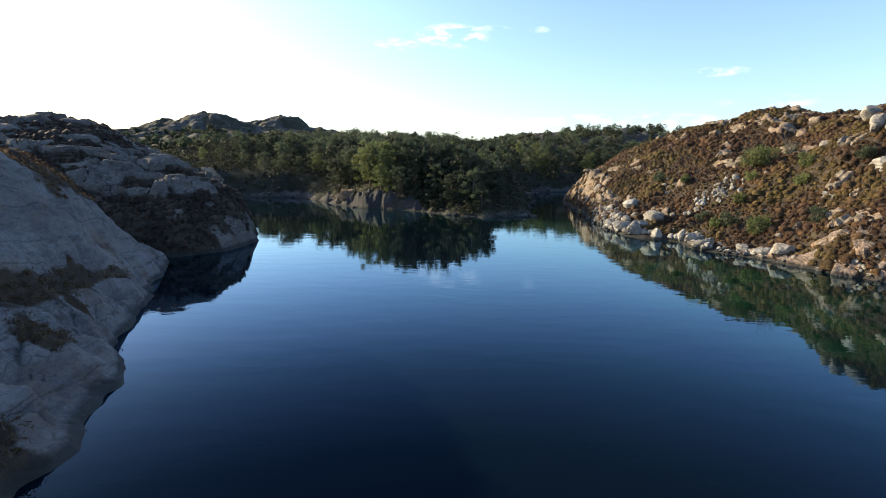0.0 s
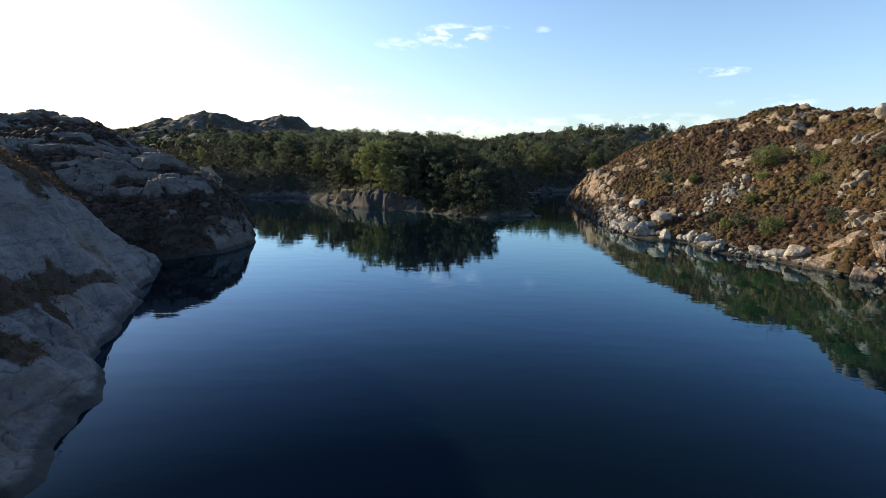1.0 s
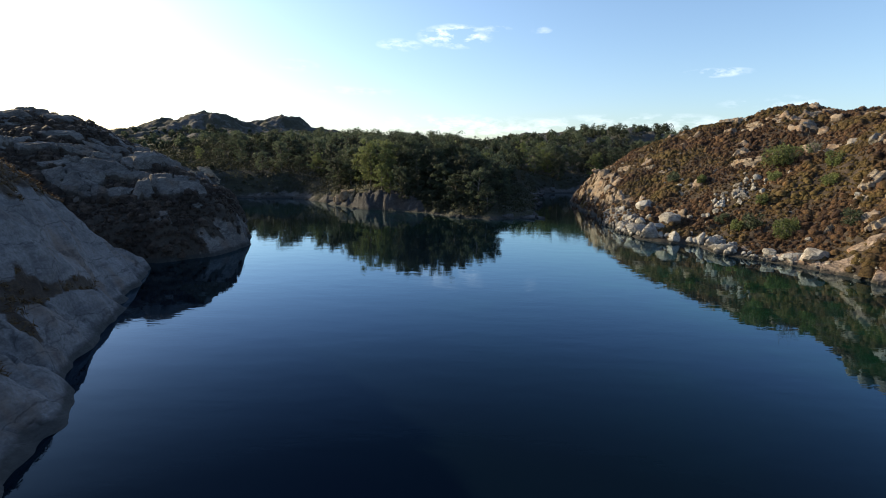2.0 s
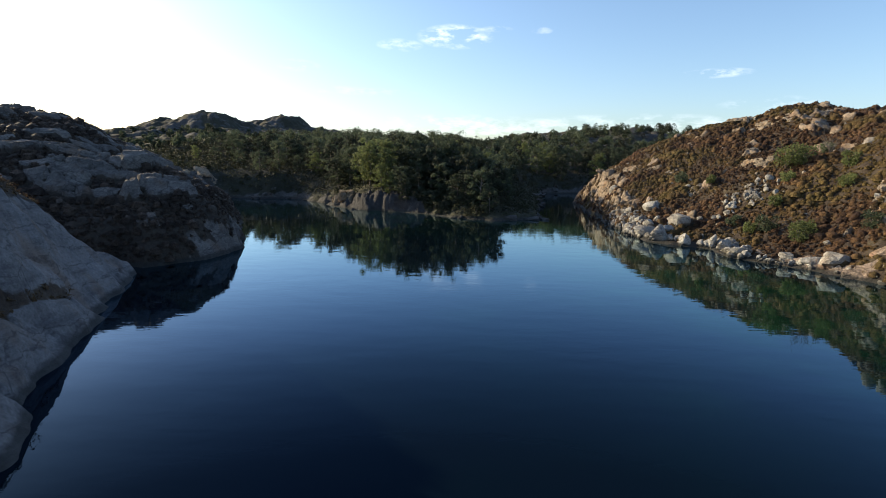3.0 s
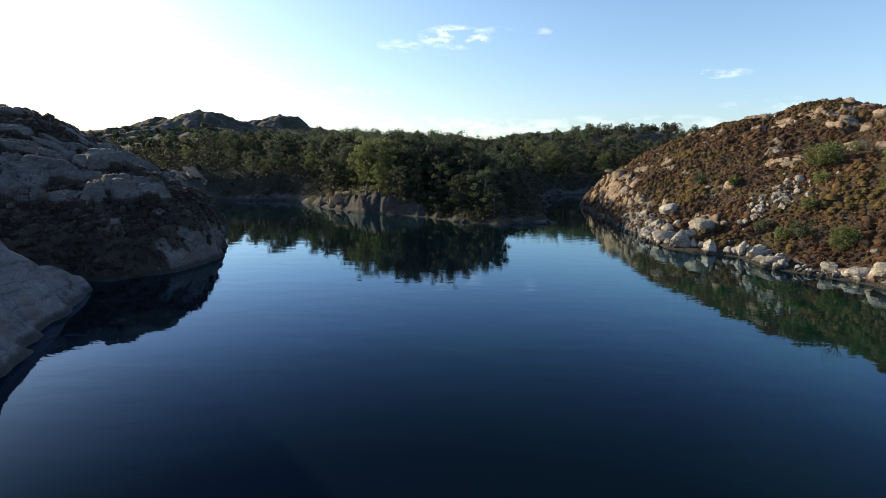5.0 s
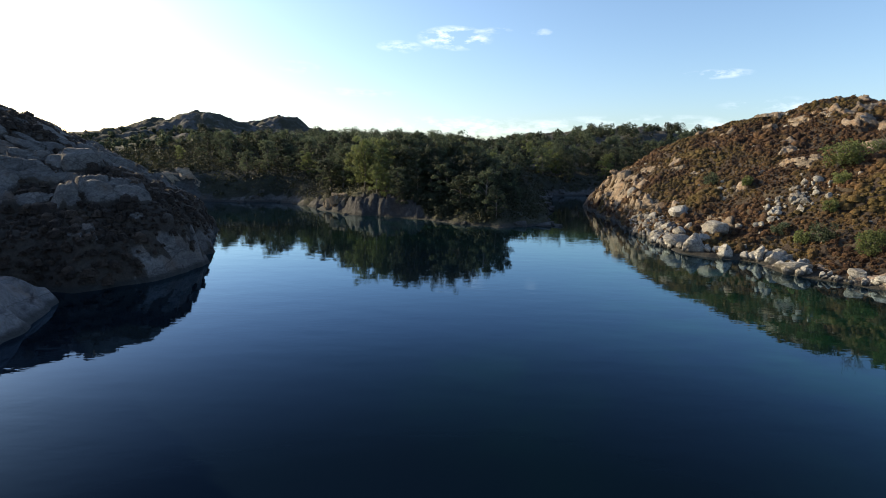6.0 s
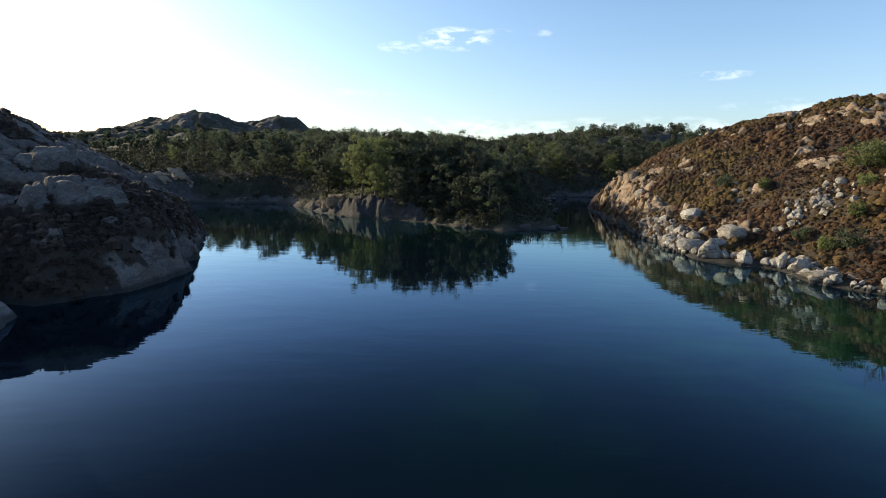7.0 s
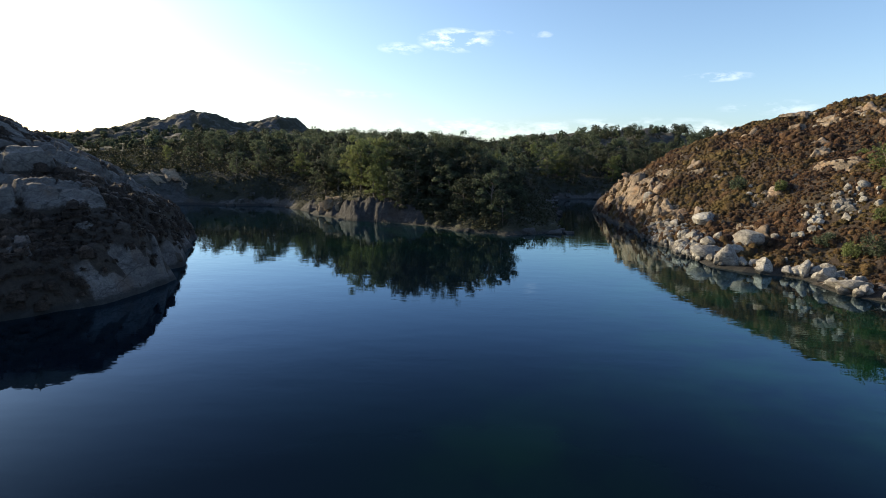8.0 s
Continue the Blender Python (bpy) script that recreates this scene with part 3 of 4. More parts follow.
    cover = 0.95 - 0.85 * rock - 0.3 * step01(0.15, 0.0, h)
    return h, cover


def hill_height(x, y):
    h, d = base_height(x, y)
    on = step01(0.2, 3.0, d)
    w = 0.4 * fbm(x * 0.4, y * 0.4, 0, 3, 71)
    d1, d2, own = cells(x * 0.3 + w, y * 0.24 + w, 25)
    e1, e2, own2 = cells(x * 0.9 + w, y * 0.65 + w, 26)
    cliff = step01(59, 64, y) * step01(93, 90, y) * step01(4.4, 3.2, d) * step01(0.3, 0.8, d)
    h = h + 0.3 * np.exp(-(((x - 46.5) / 4.2) ** 2 + ((y - 74) / 4) ** 2) ** 2) + 0.7 * np.exp(-(((x - 51.5) / 2.6) ** 2 + ((y - 75) / 3) ** 2) ** 2)
    h = h + 0.6 * np.exp(-((x - 42.5) / 3) ** 2 - ((y - 71) / 3) ** 2) - 2.2 * np.exp(-(((x - 55.5) / 3.2) ** 2 + ((y - 72.5) / 5) ** 2) ** 2)
    knob = step01(11.2, 13.0, h + 0.8 * fbm(x * 0.3, y * 0.3, 0, 2, 75)) * step01(52, 60, y)
    crag = cliff * step01(-0.05, 0.12, fbm(x * 1.0, y * 0.55, 0, 4, 74, 0.65) + 0.2 * (cliff - 0.6))
    block = step01(0.04, 0.16, e2 - e1) * step01(0.955, 0.985, own2 + 0.12 * knob + 0.1 * cliff) * step01(2.0, 3.5, d + 3 * cliff)
    h = h + on * (0.4 * fbm(x * 0.2, y * 0.2, 0, 3, 72) + 0.12 * fbm(x * 1.1, y * 1.1, 0, 3, 73) + 0.3 * (own - 0.5))
    h = h + on * 0.28 * (1 - cliff) * (np.abs(fbm(x * 0.95, y * 0.95, 0, 3, 79, 0.6)) - 0.3)
    h = h + block * (0.25 + 0.6 * hashed((own2 * 999).astype(np.int64), 1, 2, 3) * (0.5 + 0.5 * cliff))
    h = h + crag * (0.35 + 0.6 * (own - 0.5) + 0.3 * (own2 - 0.5) - 0.3 * step01(0.1, 0.0, e2 - e1) + 0.2 * np.abs(fbm(x * 1.1, y * 0.8, h * 0.6, 4, 76, 0.65)) - 0.35 * step01(0.1, 0.0, d2 - d1))
    h = h - 1.0 * (1 - inside_patch("hill", x, y, 1.0))
    dome = np.exp(-(((x - 48) / 4.5) ** 2 + ((y - 72.5) / 3.5) ** 2) ** 2) * step01(-0.35, 0.1, fbm(x * 0.35, y * 0.35, 0, 4, 80) + 0.12 * (x - 48))
    cover = 0.95 - 0.85 * np.maximum(np.maximum(block, crag), dome)
    return h, cover


v, f, c = sheet(spaced(-75, 75, 1.0, 3000), spaced(60, 130, 1.0, 3000), ground_height)
ground = tagged(mesh_object("ground", v, f, M_GROUND, smooth=True, cover=c),
                "hilly moorland with grey rock and scrub round the lake", "ground", kind="structure")


def near_land(x, y, z):
    return z > -1.0


GRIDS = {}


def patch(key, step, fun, name, mat, label, category):
    x0, x1, y0, y1 = PATCHES[key]
    
    def kept(x, y):
        z, c = fun(x, y)
        GRIDS[key] = (x0, y0, step, z)
        return z, c
    v, f, c = sheet(np.arange(x0, x1, step), np.arange(y0, y1, step), kept, near_land)
    return tagged(mesh_object(name, v, f, mat, smooth=True, cover=c), label, category, kind="structure")


patch("slab", 0.1, slab_height, "rock_slab", M_SLAB, "steep smooth grey granite slab with brown grassy ledges above the water", "rock")
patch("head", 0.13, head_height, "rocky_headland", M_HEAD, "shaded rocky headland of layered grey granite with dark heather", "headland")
patch("hill", 0.2, hill_height, "heather_hill", M_HILL, "sunlit brown heather hillside with pale granite outcrops", "hill")


def fell_height(x, y):
    """Bare rounded rock tops with ledges and turf in the hollows."""
    h, c = ground_height(x, y, False)
    h = h + 0.25
    w = 0.4 * fbm(x * 0.06, y * 0.06, 0, 3, 66)
    d1, d2, own = cells((x * 0.8 + y * 0.3) * 0.07 + w, (y * 0.8 - x * 0.3 + 2 * h) * 0.12 + w, 67)
    e1, e2, own2 = cells((x + h) * 0.22 + w, (y - h) * 0.25 + w, 68)
    rock = step01(0.05, 0.2, d2 - d1) * step01(0.5, 0.7, own + 0.3 * step01(16, 21, h))
    h = h + rock * (0.1 + 0.4 * own) + 0.3 * (own2 - 0.5) * step01(0.03, 0.2, e2 - e1) + 0.6 * np.abs(fbm(x * 0.25, y * 0.25, h * 0.3, 4, 69, 0.6)) - 0.3
    t = (h + 0.5 * fbm(x * 0.08, y * 0.08, 0, 4, 57)) / 1.3 + own
    part_way = t - np.floor(t)
    h = h + 0.4 * 1.3 * (step01(0.62, 0.95, part_way) - part_way)
    for key in ("fell", "ridge"):
        h = h - np.where(inside_patch(key, x, y, 0.1) > 0, 4.0 * (1 - inside_patch(key, x, y, 6)), 0)
    return h, 0.92 - 0.25 * rock - 0.4 * step01(0.5, 0.7, part_way) + 0.4 * fbm(x * 0.12, y * 0.12, 0, 5, 70, 0.65)


# rock and turf tones lowered to paint shade on slopes facing the lake
M_FELL = land_material("fell_ground", tuple(tuple(c * 0.5 for c in k) for k in GREY_ROCK), (0.014, 0.015, 0.009), (0.026, 0.026, 0.015), (0.04, 0.034, 0.021))
patch("fell", 1.0, fell_height, "rocky_fell", M_FELL, "distant rounded grey rock hills with dark turf in the hollows", "hill")
patch("ridge", 1.0, fell_height, "rocky_ridge", M_FELL, "distant low rocky ridge behind the woods", "hill")


def point_height(x, y):
    """The tip of the wooded point: a worn rock face rising from the water, turf above it."""
    h, d = base_height(x, y)
    w = 0.35 * fbm(x * 0.4, y * 0.4, 0, 3, 51)
    d1, d2, own = cells(x * 0.5 + w, y * 0.7 + w, 52)
    e1, e2, own2 = cells((x + y) * 0.7 + w, (y - x) * 0.8 + w, 53)
    top = np.interp(x, [-18, -16.5, -13, -9.5, -5, 0, 4, 9, 13], [0.0, 0.6, 1.7, 2.5, 1.9, 0.4, 0.5, 0.6, 1.0])
    face = top * step01(-0.2, 1.0, d + w) + step01(-0.2, 0.6, d) * np.clip(0.25 + 0.4 * top, 0, 1) * (0.7 * (own - 0.5) + 0.4 * (own2 - 0.5) - 0.4 * step01(0.1, 0.0, d2 - d1) + 0.15 * fbm(x * 1.5, y * 1.5, 0, 3, 54) + 0.45 * np.abs(fbm(x * 1.6, y * 2.4, 3.0, 4, 58, 0.6)) - 0.2)
    h = np.where(d > -0.3, np.maximum(h + 0.2 * fbm(x * 0.5, y * 0.5, 0, 3, 31), face), h)
    h = h - 1.0 * (1 - inside_patch("point", x, y, 1.0))
    return h, 0.95 * step01(1.0, 2.2, d + 1.2 * w + 1.6 * step01(-6, -2, x)) + 0.1 * fbm(x, y, 0, 3, 56)


# rock cut to a quarter: the shade on the front face is in the colour
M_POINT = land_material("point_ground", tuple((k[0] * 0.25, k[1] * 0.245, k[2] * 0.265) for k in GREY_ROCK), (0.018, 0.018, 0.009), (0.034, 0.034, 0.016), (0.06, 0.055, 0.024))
patch("point", 0.2, point_height, "wooded_point", M_POINT, "low rocky point with worn, shade-darkened grey rock at the waterline under trees", "headland")


def looked_up(key, x, y):
    """Height of a patch at one place, between its mesh lines."""
    x0, y0, step, z = GRIDS[key]
    u, v = np.clip((x - x0) / step, 0, z.shape[1] - 1.001), np.clip((y - y0) / step, 0, z.shape[0] - 1.001)
    i, j = int(u), int(v)
    u, v = u - i, v - j
    return float((z[j, i] * (1 - u) + z[j, i + 1] * u) * (1 - v) + (z[j + 1, i] * (1 - u) + z[j + 1, i + 1] * u) * v)


def water_height(x, y):
    out = -shore_distance(x, y)
    belt = step01(1.5, 6, out) * step01(21, 11, out) * step01(4, 12, x) * step01(8, 24, y) * step01(75, 55, y)
    near = belt + 0.6 * np.exp(-((x - 12) / 9) ** 2 - ((y - 30) / 8) ** 2) + 0.7 * np.exp(-((x + 3) / 16) ** 2 - ((y - 66) / 13) ** 2)
    return np.zeros(x.shape), np.clip(near + 0.25 * fbm(x * 0.12, y * 0.12, 0, 3, 81) * (near > 0.05), 0, 1)


v, f, c = sheet(np.arange(-80, 60.1, 2.0), np.arange(-80, 140.1, 2.0), water_height)
water = tagged(mesh_object("water", v, f, M_WATER, smooth=True, cover=c, field="shallow"),
               "calm dark blue lake water with faint ripples, reflecting the shore", "water", kind="structure")


# ---- plants ----
def diamonds(centres, size, rng, flat=0.0, aspect=0.55, out=None):
    """Small leaf-shaped faces, one at each centre, turned at random. flat: how far they lie level."""
    n = len(centres)
    nrm = rng.normal(size=(n, 3))
    if out is None:
        nrm[:, 2] = np.abs(nrm[:, 2]) + flat
    else:
        nrm = nrm * 0.55 + out
    nrm /= np.linalg.norm(nrm, axis=1)[:, None]
    a = np.cross(nrm, rng.normal(size=(n, 3)))
    a /= np.linalg.norm(a, axis=1)[:, None]
    b = np.cross(nrm, a) * aspect
    s = (np.asarray(size) * rng.uniform(0.6, 1.3, n))[:, None] if np.ndim(size) == 0 else (size * rng.uniform(0.6, 1.3, n))[:, None]
    v = np.stack([centres + a * s, centres + (1.1 * b - 0.6 * a) * s, centres - (1.1 * b + 0.6 * a) * s], 1).reshape(-1, 3)
    return v, np.arange(3 * n).reshape(-1, 3)


def tube(pts, radii, sides=6):
    """A tapered limb through the points."""
    pts = np.asarray(pts, float)
    vs, fs = [], []
    for i, p in enumerate(pts):
        t = pts[min(i + 1, len(pts) - 1)] - pts[max(i - 1, 0)]
        t /= np.linalg.norm(t) + 1e-9
        a = np.cross(t, (0.3, 0.9, 0.1))
        a /= np.linalg.norm(a) + 1e-9
        b = np.cross(t, a)
        for k in range(sides):
            w = 2 * math.pi * k / sides
            vs.append(p + radii[i] * (math.cos(w) * a + math.sin(w) * b))
    for i in range(len(pts) - 1):
        for k in range(sides):
            k2 = (k + 1) % sides
            fs.append((i * sides + k, i * sides + k2, (i + 1) * sides + k2, (i + 1) * sides + k))
    return np.array(vs), np.array(fs)


def joined(pieces):
    vs, fs, n = [], [], 0
    for v, f in pieces:
        vs.append(v)
        fs.append(np.asarray(f) + n)
        n += len(v)
    return np.concatenate(vs), np.concatenate(fs)


def tree_shape(rng, height, spread, leaves, leaf, pine=False):
    """Wood and crown of one tree, standing at the origin."""
    lean = rng.normal(0, 0.05, 2) * height
    trunk = [np.array([lean[0] * t * t + 0.12 * math.sin(5 * t), lean[1] * t * t, height * 0.9 * t - 0.3]) for t in np.linspace(0, 1, 7)]
    wood = [tube(trunk, np.linspace(0.022, 0.005, 7) * height, 7)]
    tips, weights = [], []
    n = rng.integers(14, 18)
    for i in range(n):
        t = 0.14 + 0.8 * (i + rng.uniform(0, 0.7)) / n
        start = trunk[0] + (trunk[-1] - trunk[0]) * t
        ang = i * 2.4 + rng.uniform(-0.5, 0.5)
        reach = spread * (0.45 + 0.75 * math.sin(math.pi * min(1, 0.2 + 0.8 * t)) ** 0.8) * rng.uniform(0.65, 1.15)
        rise = height * (0.06 if pine else 0.16) * rng.uniform(0.4, 1.5)
        end = start + np.array([math.cos(ang) * reach, math.sin(ang) * reach, rise])
        mid = (start + end) / 2 + np.array([0, 0, -0.06 * height * (0.3 if pine else -0.5)])
        wood.append(tube([start, mid, end], [0.008 * height, 0.005 * height, 0.002 * height], 5))
        for k in range(4):
            q = 0.35 + 0.65 * k / 3
            tips.append(start * (1 - q) + end * q + rng.normal(0, 0.05 * height, 3))
            weights.append(rng.uniform(0.45, 1.1))
    for k in range(5):
        tips.append(trunk[-1] + rng.normal(0, 0.05 * height, 3))
        weights.append(0.8)
    tips, weights = np.array(tips), np.array(weights)
    pick = rng.choice(len(tips), leaves, p=weights / weights.sum())
    off = rng.normal(size=(leaves, 3))
    off /= np.linalg.norm(off, axis=1)[:, None]
    off *= (rng.uniform(0.2, 1, leaves) ** 0.5)[:, None] * (0.085 * height * weights[pick])[:, None] * np.array([1.15, 1.15, 0.6 if pine else 0.8])
    centres = tips[pick] + off
    away = off / (np.linalg.norm(off, axis=1)[:, None] + 1e-6) + 0.6 * (centres - np.array([0, 0, 0.5 * height])) / (0.4 * height) + np.array([0, 0, 0.25])
    return joined(wood), diamonds(centres, leaf, rng, out=away)


TREES = []
for i in range(9):
    rng = np.random.default_rng(100 + i)
    kind = i % 3
    wood, crown = tree_shape(rng, 7.0, (1.9, 2.3, 1.7)[kind], 3000, 0.15, pine=kind == 2)
    holder = new(("birch_tree", "rowan_tree", "pine_tree")[kind])
    mesh_object("trunk", *wood, M_BARK, holder, True)
    mesh_object("crown", *crown, (M_LEAF, M_LEAF, M_PINE)[kind] if i != 3 else M_LEAF_YELLOW, holder)
    tagged(holder, ("leafy green birch tree with a pale slender trunk", "broad rounded green tree on the rocky shore", "dark green pine tree with layered branches")[kind],
           "tree", "shore trees")
    TREES.append([holder, False])


def plant(i, x, y, size, turn, sink=0.1):
    z = (looked_up("point", x, y) if -21 < x < 14 and 62 < y < 83 else float(base_height(np.array([x]), np.array([y]))[0][0])) - sink
    m = Matrix.LocRotScale((x, y, z), Euler((0, 0, turn)), (size, size, size * random.uniform(0.9, 1.12)))
    holder, used = TREES[i]
    if not used:
        holder.matrix_basis = m
        TREES[i][1] = True
        return holder
    ob = copy_thing(holder, Matrix())
    ob.matrix_basis = m
    return ob


def scattered(x0, x1, y0, y1, gap, seed, far=False):
    rng = np.random.default_rng(seed)
    xs, ys = np.meshgrid(np.arange(x0, x1, gap), np.arange(y0, y1, gap))
    p = np.stack([xs.ravel(), ys.ravel()], 1) + rng.uniform(-0.48, 0.48, (xs.size, 2)) * gap
    h, d = base_height(p[:, 0], p[:, 1])
    if far:
        h = ground_height(p[:, 0], p[:, 1], False)[0]
    return p, h, d, rng


# trees of the wooded point and of the nearest shores
p, h, d, rng = scattered(-17, 17, 64, 104, 2.5, 11)
for (x, y), hh, dd in zip(p, h, d):
    if dd < 0.9 or x > 0.105 * (y - 6.6) - 0.3 or x < -13.6 and y < 80.5:
        continue
    size = rng.uniform(0.7, 1.0) * (0.55 + 0.45 * min(1, (dd - 0.6) / 3.5)) * float(np.interp(x, [2, 7, 12], [1, 0.75, 0.45]))
    plant(3 if x < -7.5 and y < 80 else (2, 5, 8, 1, 4)[int(rng.integers(0, 5))] if x > -5 and y < 74 else int(rng.integers(0, 9)), x, y, size, rng.uniform(0, 6.28))
# low thicket down to the water on the front of the point
p, h, d, rng = scattered(-5.5, 6.0, 63, 72, 1.3, 18)
for (x, y), hh, dd in zip(p, h, d):
    if 0.6 < dd < 3.6:
        plant((2, 5, 8)[int(rng.integers(0, 3))], x, y, rng.uniform(0.3, 0.5) * float(np.interp(x, [2, 6], [1, 0.5])), rng.uniform(0, 6.28), 0.6)
# lower growth on the back of the point, towards the inlet
p, h, d, rng = scattered(7, 17, 80, 112, 2.6, 19)
for (x, y), hh, dd in zip(p, h, d):
    if dd > 1.5 and 0.105 * (y - 6.6) - 0.3 < x < 0.135 * (y - 6.6) - 0.3:
        plant(int(rng.integers(0, 9)), x, y, rng.uniform(0.3, 0.48), rng.uniform(0, 6.28), 0.4)
p, h, d, rng = scattered(-48, -17, 84, 116, 3.9, 12)
for (x, y), hh, dd in zip(p, h, d):
    if dd < 3 or x < -33 and y < 98 or x < -33 and rng.uniform() < 0.4:
        continue
    plant(int(rng.integers(0, 9)), x, y, rng.uniform(0.5, 0.85) * (0.75 if x < -33 else 1), rng.uniform(0, 6.28))
p, h, d, rng = scattered(20, 72, 126, 150, 4.8, 13)
for (x, y), hh, dd in zip(p, h, d):
    if dd < 3:
        continue
    plant(int(rng.integers(0, 9)), x, y, rng.uniform(0.75, 1.1), rng.uniform(0, 6.28))


def rising(spots, slack=0.004):
    """Leaves out crowns that nearer ones hide from all over the lake."""
    best, out = {}, []
    for x, y, z, s in sorted(spots, key=lambda q: math.hypot(q[0], q[1] - 8)):
        dist = math.hypot(x, y - 8)
        k, top = round(math.atan2(x, y - 8) / 0.012), (z + s - 7) / dist
        if top > best.get(k, -1) - slack:
            out.append((x, y, z, s))
        for j in (k - 1, k, k + 1):
            best[j] = max(best.get(j, -1), (z + 0.6 * s - 7) / dist)
    return out


def woodland(name, spots, mat, label, leaves=430, seed=1, leaf=0.27):
    """Far woods as one body of many small leaves on crowns of uneven shape."""
    rng = np.random.default_rng(seed)
    pieces = []
    for x, y, z, s in spots:
        n = int(leaves * rng.uniform(0.8, 1.2))
        lobes = np.clip(rng.normal(0, 1, (7, 3)), -1.3, 1.1) * np.array([0.22, 0.22, 0.17]) * s + np.array([0, 0, 0.5 * s])
        k = rng.integers(0, 7, n)
        off = rng.normal(size=(n, 3))
        off *= (0.2 * s * rng.uniform(0.5, 1, n) / np.linalg.norm(off, axis=1))[:, None]
        pieces.append(diamonds(np.array([x, y, z]) + lobes[k] + off, leaf, rng, out=off / (0.2 * s) + 0.7 * (lobes[k] + off - np.array([0, 0, 0.4 * s])) / (0.5 * s)))
    return tagged(mesh_object(name, *joined(pieces), mat), label, "woodland", kind="stuff")


p, h, d, rng = scattered(-150, 120, 116, 300, 5.0, 14, True)
spots_a, spots_b = [], []
for (x, y), hh, dd in zip(p, h, d):
    if dd < 3 or (19 < x < 72 and y < 150) or hh > (18.5 if x > -50 else 15.5) + rng.normal(0, 1.5) or (4 < x < 48 and y > 185) or (x > 45 and y > 210) or x > y * 0.95 or x < -y * (0.74 + rng.normal(0, 0.04)):
        continue
    if x < -42 and rng.uniform() < 0.3:
        continue
    (spots_a if rng.uniform() < 0.65 else spots_b).append((x, y, hh - 0.3, (rng.uniform(3.2, 5.8) + (1.7 if -65 < x < 4 and y > 150 else 0)) * (0.5 if x < -0.52 * y else 0.75 if x < -42 else 1.0)))
p, h, d, rng = scattered(-19, 20, 103, 117, 4.2, 15, True)
for (x, y), hh, dd in zip(p, h, d):
    if dd > 3 and x < 0.11 * (y - 6.6):
        spots_a.append((x, y, hh - 0.3, rng.uniform(5, 7.5)))
# low scrub over the distant slopes
p, h, d, rng = scattered(-190, 130, 120, 370, 4.4, 16, True)
scrub = [(x, y, hh - 0.1, rng.uniform(0.8, 1.7)) for (x, y), hh, dd in zip(p, h, d)
         if dd > 3 and abs(x) < y * 0.92 and hh < 16.5 and rng.uniform() < 0.6 + 0.6 * vnoise(x * 0.05, y * 0.05, 0, 5)]
p, h, d, rng = scattered(-64, -32, 84, 122, 2.1, 17, True)
scrub += [(x, y, hh - 0.1, rng.uniform(0.9, 2.2)) for (x, y), hh, dd in zip(p, h, d) if dd > 4 + rng.uniform(0, 3) and rng.uniform() < 0.75 and not (abs(x + 41) < 6 and y < 90)]
woodland("far_scrub", scrub, M_BRUSH, "low dark scrub and heather on the distant hills", 60, 6, 0.22)
near = set(rising(spots_a + spots_b))
spots_a, spots_b = [q for q in spots_a if q in near], [q for q in spots_b if q in near]
woodland("far_woodland", spots_a, M_LEAF, "distant green broadleaf woodland on the hillsides", seed=3)
woodland("far_pinewood", spots_b, M_PINE, "distant dark green pine woodland on the hillsides", seed=4)


def domes(x, y, z, s, tall, rng, sides=5):
    """Low uneven cushions, 15 triangles each."""
    n = len(x)
    ang = (np.arange(sides) / sides * 2 * math.pi)[None] + rng.uniform(0, 6.28, (n, 1))
    v = np.zeros((n, 2 * sides + 1, 3))
    for ring, (r, up) in enumerate(((1.0, -0.15), (0.72, 0.62))):
        rr = r * s[:, None] * rng.uniform(0.75, 1.25, (n, sides))
        v[:, ring * sides:(ring + 1) * sides, 0] = x[:, None] + rr * np.cos(ang + 0.4 * ring)
        v[:, ring * sides:(ring + 1) * sides, 1] = y[:, None] + rr * np.sin(ang + 0.4 * ring)
        v[:, ring * sides:(ring + 1) * sides, 2] = z[:, None] + s[:, None] * tall * up * rng.uniform(0.7, 1.3, (n, sides))
    v[:, -1] = np.stack([x, y, z + s * tall * rng.uniform(0.85, 1.15, n)], 1)
    f = []
    for k in range(sides):
        k2 = (k + 1) % sides
        f += [(k, k2, sides + k2), (k, sides + k2, sides + k), (sides + k, sides + k2, 2 * sides)]
    f = np.array(f)[None] + (np.arange(n) * (2 * sides + 1))[:, None, None]
    return v.reshape(-1, 3), f.reshape(-1, 3)


def tufts(name, x0, x1, y0, y1, gap, fun, keep, size, per, leaf, mat, label, category, seed, tall=0.6, cushion=False, aspect=0.55):
    """Low cushions of twigs or blades over a stretch of ground."""
    rng = np.random.default_rng(seed)
    xs, ys = np.meshgrid(np.arange(x0, x1, gap), np.arange(y0, y1, gap))
    x = xs.ravel() + rng.uniform(-0.5, 0.5, xs.size) * gap
    y = ys.ravel() + rng.uniform(-0.5, 0.5, xs.size) * gap
    z, cover = fun(x, y)
    k = keep(x, y, z, cover, rng)
    x, y, z = x[k], y[k], z[k]
    n = len(x)
    s = size * np.clip(rng.lognormal(-0.05, 0.4, n), 0.4, 2.2) * (1 + 0.4 * fbm(x * 0.35, y * 0.35, 0, 3, seed))
    off = rng.normal(size=(n, per, 3))
    off /= np.linalg.norm(off, axis=2)[..., None]
    off *= rng.uniform(0.7, 1.1, (n, per, 1))
    off[..., 2] = np.abs(off[..., 2]) * tall
    c = np.stack([x, y, z - 0.03], 1)[:, None] + off * s[:, None, None]
